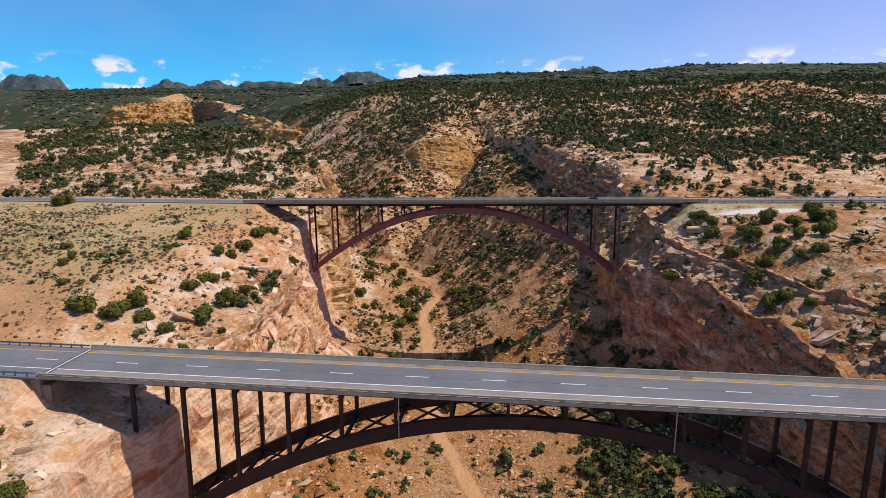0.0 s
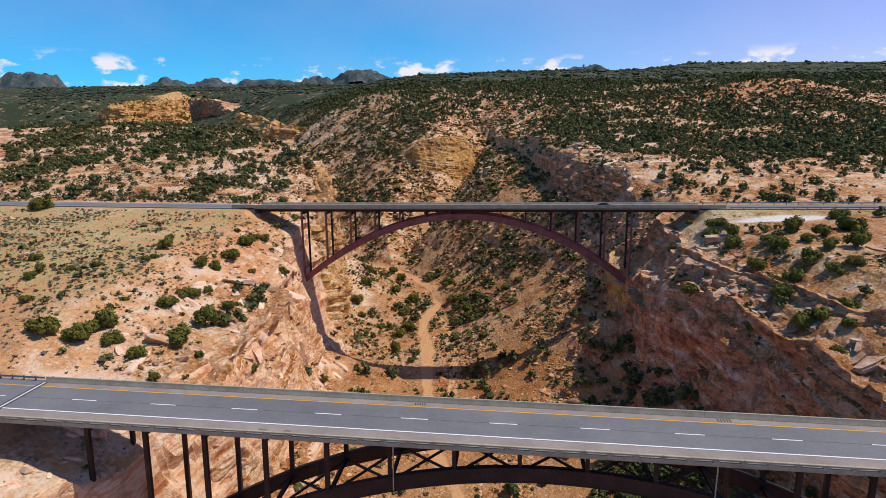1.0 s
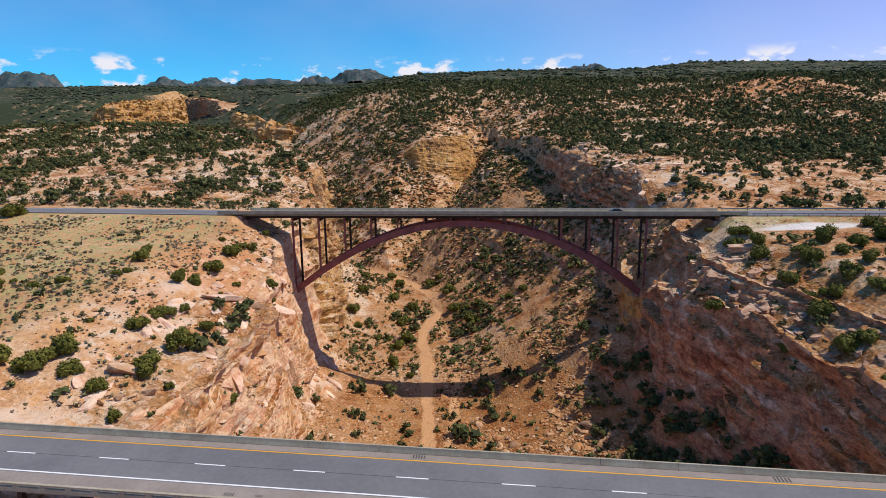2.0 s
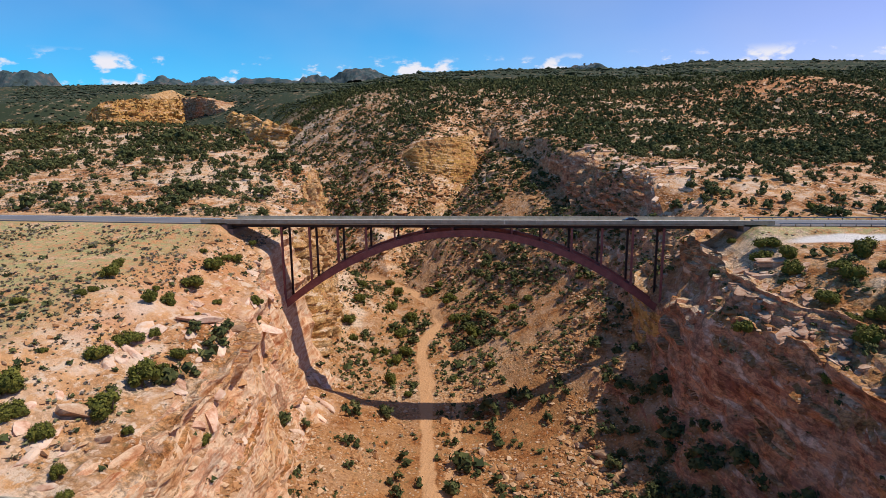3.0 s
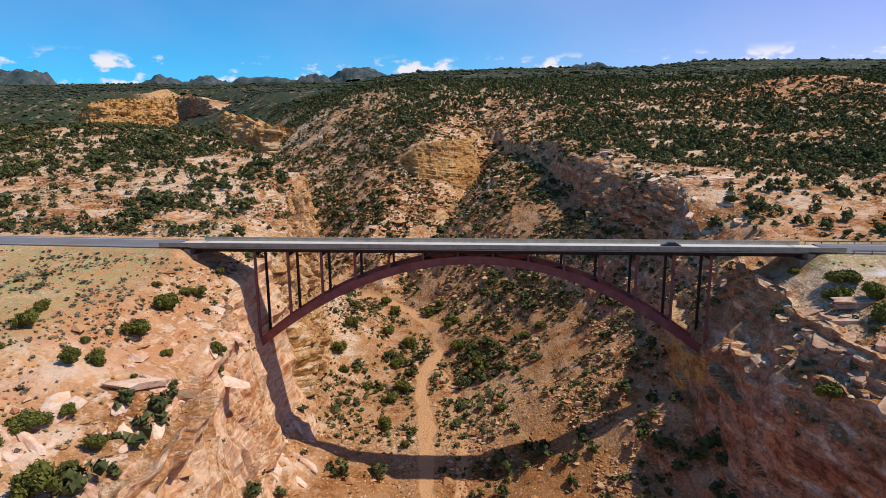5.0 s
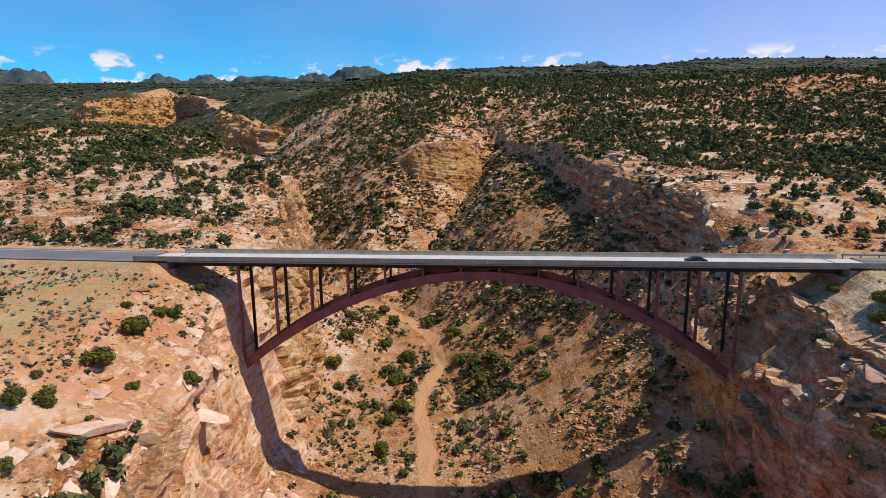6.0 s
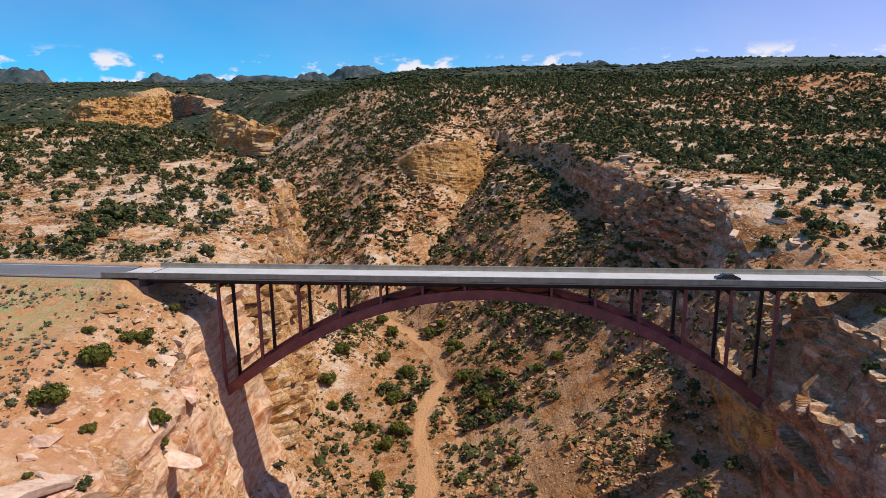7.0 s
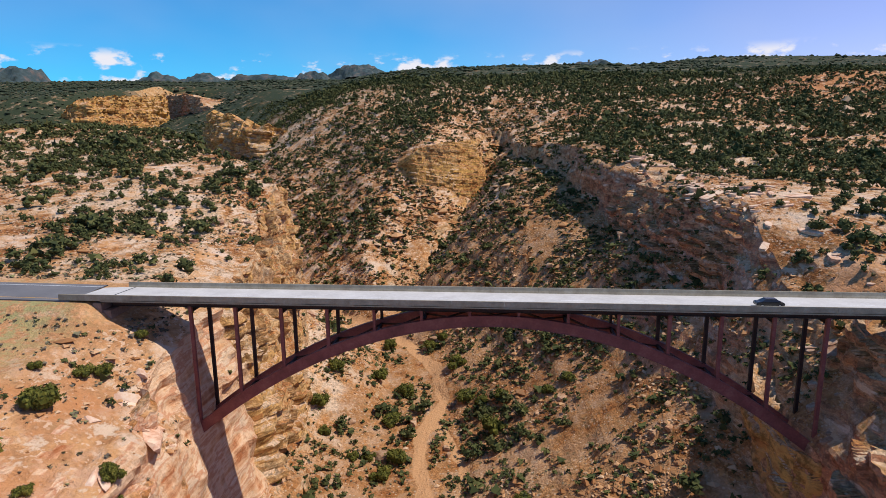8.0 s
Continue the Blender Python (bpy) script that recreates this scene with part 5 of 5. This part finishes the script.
def juniper(place, s, tall=1.0, k=0, label="rounded dark green juniper bush on sandy ground"):
    root = tagged(new("juniper"), label, "bush", "junipers of the canyon")
    root.matrix_world = Matrix.Translation(Vector(place) - Vector((0, 0, 0.06 * s))) @ Matrix.Rotation(rng.uniform(0, 6.3), 4, "Z") @ Matrix.Diagonal((s, s * rng.uniform(0.8, 1.2), s * tall, 1))
    shared("crown", CROWNS[k % 7], root)
    shared("trunk", TRUNKS[k % 3], root)
    return root


# the junipers that stand out singly: x, y, radius
ON_LEFT_SLOPE = [(-74.3, -99.5, 4.47), (-68.2, -98.8, 4.2), (-67.3, -93.5, 4.11), (-56.8, -99.6, 2.95), (-62.6, -97.3, 2.88), (-51.7, -91.6, 3.94), (-51.6, -83.7, 4.53), (-51.6, -77.4, 2.36), (-51.5, -72.1, 2.23), (-61.5, -78.8, 3.39), (-60.9, -71.9, 3.54), (-58.1, -67.8, 1.9), (-62.3, -54.0, 2.75), (-64.2, -58.3, 2.69), (-65.5, -38.1, 4.04), (-65.4, -28.0, 3.7), (-65.3, -13.8, 2.25), (-67.1, -16.5, 2.23), (-71.2, -21.3, 1.37), (-80.9, -41.8, 2.29), (-78.4, -50.3, 3.15), (-75.9, -59.3, 1.56), (-76.6, -62.1, 1.54), (-85.3, -67.4, 1.83), (-90.0, -70.7, 1.83), (-103.2, -65.2, 2.22), (-95.5, -72.6, 2.32), (-86.7, -88.4, 1.86), (-69.5, -82.1, 1.21), (-50.1, -105.4, 1.79), (-47.2, -108.1, 1.88)]
ON_LEFT_RIM = [(-48.6, -151.0, 2.9), (-55.0, -146.0, 1.2), (-60.5, -139.0, 1.3), (-63.0, -136.5, 0.9), (-47.0, -95.2, 1.37), (-41.1, -83.5, 1.85), (-52.4, -32.4, 2.53), (-53.4, -32.3, 2.04), (-53.0, -31.6, 1.52), (-56.4, -54.3, 0.82), (-59.3, -39.5, 1.73), (-147.6, -6.7, 4.61), (-69.1, -48.4, 1.44), (-65.3, -3.3, 1.77), (-95.3, -69.3, 1.41), (-95.5, -76.5, 2.05)]
ON_RIGHT_RIM = [(76.3, -14.1, 4.6), (76.9, -22.6, 3.25), (73.0, -17.7, 3.6), (71.6, -2.3, 1.94), (75.2, -30.3, 3.4), (91.8, -29.1, 4.73), (96.0, -34.9, 3.77), (82.4, -35.7, 3.35), (82.3, -40.2, 3.83), (85.4, -50.6, 4.18), (110.5, -14.3, 3.95), (105.4, -29.2, 4.75), (92.8, -46.2, 3.27), (97.9, -46.1, 4.43), (61.4, -40.8, 3.93), (75.6, -44.1, 3.17), (80.9, -53.2, 3.06), (76.2, -52.0, 3.04), (76.5, -58.6, 3.42), (74.9, -70.1, 4.13), (78.2, -70.1, 3.68), (65.9, -55.8, 1.36), (69.0, -60.5, 1.91), (87.8, -57.4, 3.05), (92.2, -56.9, 3.09), (84.4, -69.9, 2.82), (76.8, -80.9, 3.04), (103.9, 22.1, 2.62), (90.2, -38.1, 2.81), (81.7, -76.3, 2.24)]
ALONG_WASH = [(-51.0, 139.6, 4.6), (-43.6, 124.6, 3.96), (-55.4, 94.5, 3.18), (-54.3, 82.8, 4.05), (-55.7, 66.6, 4.47), (-50.8, 56.0, 3.05), (-41.8, 90.1, 4.52), (-33.1, 66.3, 4.58), (-28.1, 45.5, 4.29), (-31.1, 38.2, 3.89), (-36.0, 46.6, 2.9), (-39.9, 45.3, 2.31), (-29.9, 18.8, 4.54), (-21.7, 10.1, 2.4), (-52.3, 21.7, 2.33), (-31.0, 84.5, 4.06), (-15.5, 97.4, 4.41), (-10.8, 77.2, 4.44), (-2.2, 55.7, 4.64), (-5.2, 69.2, 3.74), (-26.5, 121.5, 4.48), (19.2, 63.3, 3.0), (13.7, 61.0, 2.39), (6.9, 57.8, 1.78), (-7.7, 23.0, 2.03), (4.8, 22.7, 2.52), (-22.8, 124.2, 3.89), (1.0, 67.1, 3.68)]
SINGLES = ((ON_LEFT_SLOPE, "rounded green juniper bush on the sandy slope"), (ON_LEFT_RIM, "small juniper bush rooted in the rim rock"),
           (ON_RIGHT_RIM, "dark green juniper among pale rim rocks"), (ALONG_WASH, "dark green juniper beside the dirt track"))


def ground_at(x, y):
    i = int(np.argmin((FX - x) ** 2 + (FY - y) ** 2))
    return Vector((x, y, float(FC[i, 2])))


for spots, text in SINGLES:
    for k, (x, y, r) in enumerate(spots):
        juniper(ground_at(x, y), r * 0.86, float(rng.uniform(0.85, 1.1)), k, text)


right_up = (FX > 60) & (FY < 110)
left_back = (FX < -56) & (FY > 14) & (FY < 110)
bottom = (FX > -54) & (FX < 58) & (FY < 110)
patch = np.clip(0.55 + 0.8 * PATCHY[1], 0.08, 1.2)
flat_ok = smooth(0.55, 0.78, FNZ) * (FY < 125)
shade_foot = (FX > 6) & (FX < 80) & (FY > -125) & (FY < -16) & (FC[:, 2] < -36)
wash = np.exp(-((FX + 36) / 9) ** 2) * (FY > 20) * (FY < 90) + np.exp(-((FX - 0) / 10) ** 2) * (FY > 45) * (FY < 120)
d = flat_ok * patch * (0.008 * right_up * (1 + 2.6 * (FY > 8)) + 0.055 * left_back + np.where(FY < 4, 0.016, 0.008) * bottom + np.where(FY > -78, 0.26, 0.12) * shade_foot * (FX > 30) + 0.035 * wash)
places, up = sow(d)
order = np.argsort(places[:, 1] + 0.3 * np.abs(places[:, 0]) + rng.normal(0, 20, len(places)))
places = places[order]
for i in range(min(185, len(places))):
    juniper(places[i], float(np.exp(rng.normal(0.45, 0.30))), float(rng.uniform(0.8, 1.25)), i,
            "dark green juniper among pale rim rocks" if places[i][0] > 58 else "dark green juniper bush on the canyon bottom" if places[i][0] > -52 else "dark green juniper on the plateau")
rest = places[185:]

# the woods of the plateau, past counting
d = smooth(0.5, 0.75, FNZ) * np.clip(0.6 + 0.7 * PATCHY[2] + 0.5 * PATCHY[1], 0.1, 1.3) * (FY > 105) * (FY < 620) * np.where((FX > -60) & (FX < 45) & (FY < 330), 0.022, np.where((FX < -60) & (FY < 270), 0.078, 0.082)) * (1 - 0.2 * smooth(300, 600, FY)) * (1 - 0.75 * np.exp(-((FX - 215) / 60) ** 2 - ((FY - 350) / 40) ** 2))
places, up = sow(d)
places = np.concatenate([rest, places])
size = np.exp(rng.normal(0.76, 0.33, len(places))) * (1 - 0.12 * smooth(120, 250, places[:, 1]) + 0.3 * smooth(300, 600, places[:, 1]))


def wood(name, places, size, lobes, leaves, leaf, mat, label, flat=1.0):
    vs, fs, base = [], [], 0
    for k in range(6):
        sel = np.arange(len(places)) % 6 == k
        bv, bf = leaf_cloud(90 + k, lobes, leaves, leaf, True)
        v, f = tile(bv, bf, places[sel] - (0, 0, 0.1), np.stack([size, size, size * flat], -1)[sel], rng.uniform(0, 6.3, sel.sum()), 0)
        vs.append(v)
        fs.append(f + base)
        base += len(v)
    joined(name, np.concatenate(vs), np.concatenate(fs), mat, label, "scrub")


close = places[:, 1] < 165
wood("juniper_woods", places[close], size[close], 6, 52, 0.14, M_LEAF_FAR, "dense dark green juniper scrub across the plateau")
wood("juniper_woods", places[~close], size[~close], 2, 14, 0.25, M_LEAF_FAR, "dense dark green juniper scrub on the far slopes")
# low shrubs on the slopes
d = smooth(0.35, 0.6, FNZ) * np.clip(0.5 + 1.1 * PATCHY[0], 0.05, 1.2) * (FY > -130) * (FY < np.where(FX < -60, 760, 420)) * np.where(FY > 420, 0.45, 1.0) * np.where((FX > -58) & (FX < 60) & (FY > 8) | (FY > 130), 0.21, 0.05) * np.where(FX < -50, np.where(FY < 8, 0.6, 1.2), np.where((FX > 14) & (FX < 58) & (FY > 60) & (FY < 230), 1.8, 1.0))
places, up = sow(d)
wood("low_shrubs", places, np.exp(rng.normal(-0.08, 0.35, len(places))) * (1 + 0.3 * smooth(100, 300, places[:, 1])), 0, 8, 0.38, M_LEAF_FAR, "low dark green shrubs dotted over the canyon slopes", 0.85)
d = np.clip(0.65 + 1.1 * PATCHY[3] + 0.5 * PATCHY[2], 0.06, 1.4) * (FY > 600) * (FY < 2500) * smooth(0.5, 0.7, FNZ) * 0.010
places, up = sow(d, 27000)
size = np.exp(rng.normal(0.55, 0.4, len(places))) * (1 + smooth(700, 1900, places[:, 1]) * 0.5)
v, f = tile(STONE_V, STONE_F, places + np.array((0, 0, 0.4)) * size[:, None], np.stack([size * 1.35, size * 1.2, size * 0.75], -1), rng.uniform(0, 6.3, len(places)), 0.1)
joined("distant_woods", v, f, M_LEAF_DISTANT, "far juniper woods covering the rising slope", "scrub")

# sage and dry tufts
d = smooth(0.6, 0.8, FNZ) * np.clip(0.55 + PATCHY[0], 0.05, 1.3) * (FY > -165) * (FY < 150) * np.where(FX < -50, 0.42 + 0.5 * (FX < -66) * (FY > -75) * (FY < 4), 0.12)
places, up = sow(d)
size = np.exp(rng.normal(-0.9, 0.45, len(places))).clip(0.15, 1.0)
bv, bf = leaf_cloud(7, 0, 9, 0.42)
v, f = tile(bv, bf, places - (0, 0, 0.04), np.stack([size, size, size * 0.7], -1), rng.uniform(0, 6.3, len(places)), 0.15)
joined("sagebrush", v, f, M_SAGE, "low grey-brown sagebrush and dry grass tufts", "scrub")

# ---- the car on the far bridge ----
def car(x, y, z):
    root = tagged(new("car"), "black sedan car driving on the pale bridge deck", "car")
    bm = bmesh.new()
    side = [(-2.25, 0.32), (-2.28, 0.72), (-2.05, 0.92), (-1.2, 0.98), (1.0, 1.0), (2.15, 0.86), (2.3, 0.6), (2.25, 0.3)]
    prism(bm, [(a, -0.9, b) for a, b in side], [(a, 0.9, b) for a, b in side])
    bmesh.ops.recalc_face_normals(bm, faces=bm.faces)
    bmesh.ops.bevel(bm, geom=bm.edges[:], offset=0.07, segments=2, affect="EDGES")
    part("body", bm, M_CAR, root)
    bm = bmesh.new()
    low, high = [(-1.55, 0.97), (1.75, 0.98)], [(-0.75, 1.42), (0.95, 1.42)]
    prism(bm, [(low[0][0], -0.82, low[0][1]), (low[1][0], -0.82, low[1][1]), (low[1][0], 0.82, low[1][1]), (low[0][0], 0.82, low[0][1])],
          [(high[0][0], -0.62, 1.42), (high[1][0], -0.62, 1.42), (high[1][0], 0.62, 1.42), (high[0][0], 0.62, 1.42)])
    bmesh.ops.recalc_face_normals(bm, faces=bm.faces)
    part("cabin", bm, M_GLASS, root, "dark glazed cabin")
    bm = bmesh.new()
    box(bm, -0.8, 1.0, -0.64, 0.64, 1.41, 1.47, 0.02)
    part("roof", bm, M_CAR, root)
    for wx in (-1.4, 1.42):
        for wy in (-0.82, 0.82):
            bm = bmesh.new()
            bmesh.ops.create_cone(bm, cap_ends=True, segments=20, radius1=0.34, radius2=0.34, depth=0.22, matrix=Matrix.Translation((wx, wy, 0.34)) @ Matrix.Rotation(radians(90), 4, "X"))
            wheel = part("wheel", bm, M_TYRE, root)
            bm = bmesh.new()
            bmesh.ops.create_cone(bm, cap_ends=True, segments=16, radius1=0.21, radius2=0.19, depth=0.24, matrix=Matrix.Translation((wx, wy, 0.34)) @ Matrix.Rotation(radians(90), 4, "X"))
            part("rim", bm, M_GALV, wheel)
    root.matrix_world = Matrix.Translation((x, y, z)) @ Matrix.Rotation(math.atan(-0.048), 4, "X")
    return root


car(44.8, 1.6, 1.28 + far_top(1.6) + 0.022)


# ---- distant mesas on the skyline ----
def mesa(cx, cy, half, depth, base, height, cap, seed):
    """A stepped butte: sloping skirts below a broken flat cap."""
    n, m = 64, 26
    u, w = np.meshgrid(np.linspace(-1, 1, n), np.linspace(-1, 1, m))
    warp = 0.16 * fbm(u * 3 + seed, w * 3, seed * 1.7, 4)
    r = np.hypot(u, w * 0.9) + warp
    t = np.clip((1 - r) / (1 - cap), 0, 1)
    z = 0.96 * t ** 0.85 + 0.04 * t
    z = z + 0.16 * fbm(u * 5, w * 5, seed + 3.3, 4) * (t > 0.02)
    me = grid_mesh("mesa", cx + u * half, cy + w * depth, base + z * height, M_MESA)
    return tagged(new("mesa", me), "haze-tinted layered sandstone mesa on the skyline", "mesa", "mesas on the skyline")


for az, dist, el, half, cap, seed in ((-38.3, 3300, 4.32, 150, 0.5, 2), (-29.0, 3600, 4.42, 240, 0.06, 5), (-25.3, 3400, 4.36, 230, 0.12, 9), (-20.8, 3700, 4.3, 330, 0.3, 13),
                                      (-12.7, 3600, 5.12, 260, 0.3, 17), (-16.3, 3500, 4.62, 190, 0.2, 21), (7.7, 3000, 5.32, 260, 0.12, 25), (17.2, 2800, 5.0, 200, 0.3, 29)):
    a = radians(az)
    x, y = 11.7 + dist * math.sin(a), -213 + dist * math.cos(a)
    top_z = 27 + dist * math.tan(radians(el))
    mesa(x, y, half, 170, top_z - 105, 105, cap, seed)

# two rock pinnacles on the tallest knob
for dx, h in ((-14, 10), (16, 8)):
    ob = new("rock_pinnacle", BOULDERS[3])
    ob.matrix_world = Matrix.Translation((11.7 + 3000 * math.sin(radians(7.7)) + dx, -213 + 3000 * math.cos(radians(7.7)), 27 + 3000 * math.tan(radians(5.30)))) @ Matrix.Diagonal((6, 6, h * 1.4, 1))
    tagged(ob, "dark rock pinnacle on the far skyline knob", "rock", "pinnacles on the skyline")
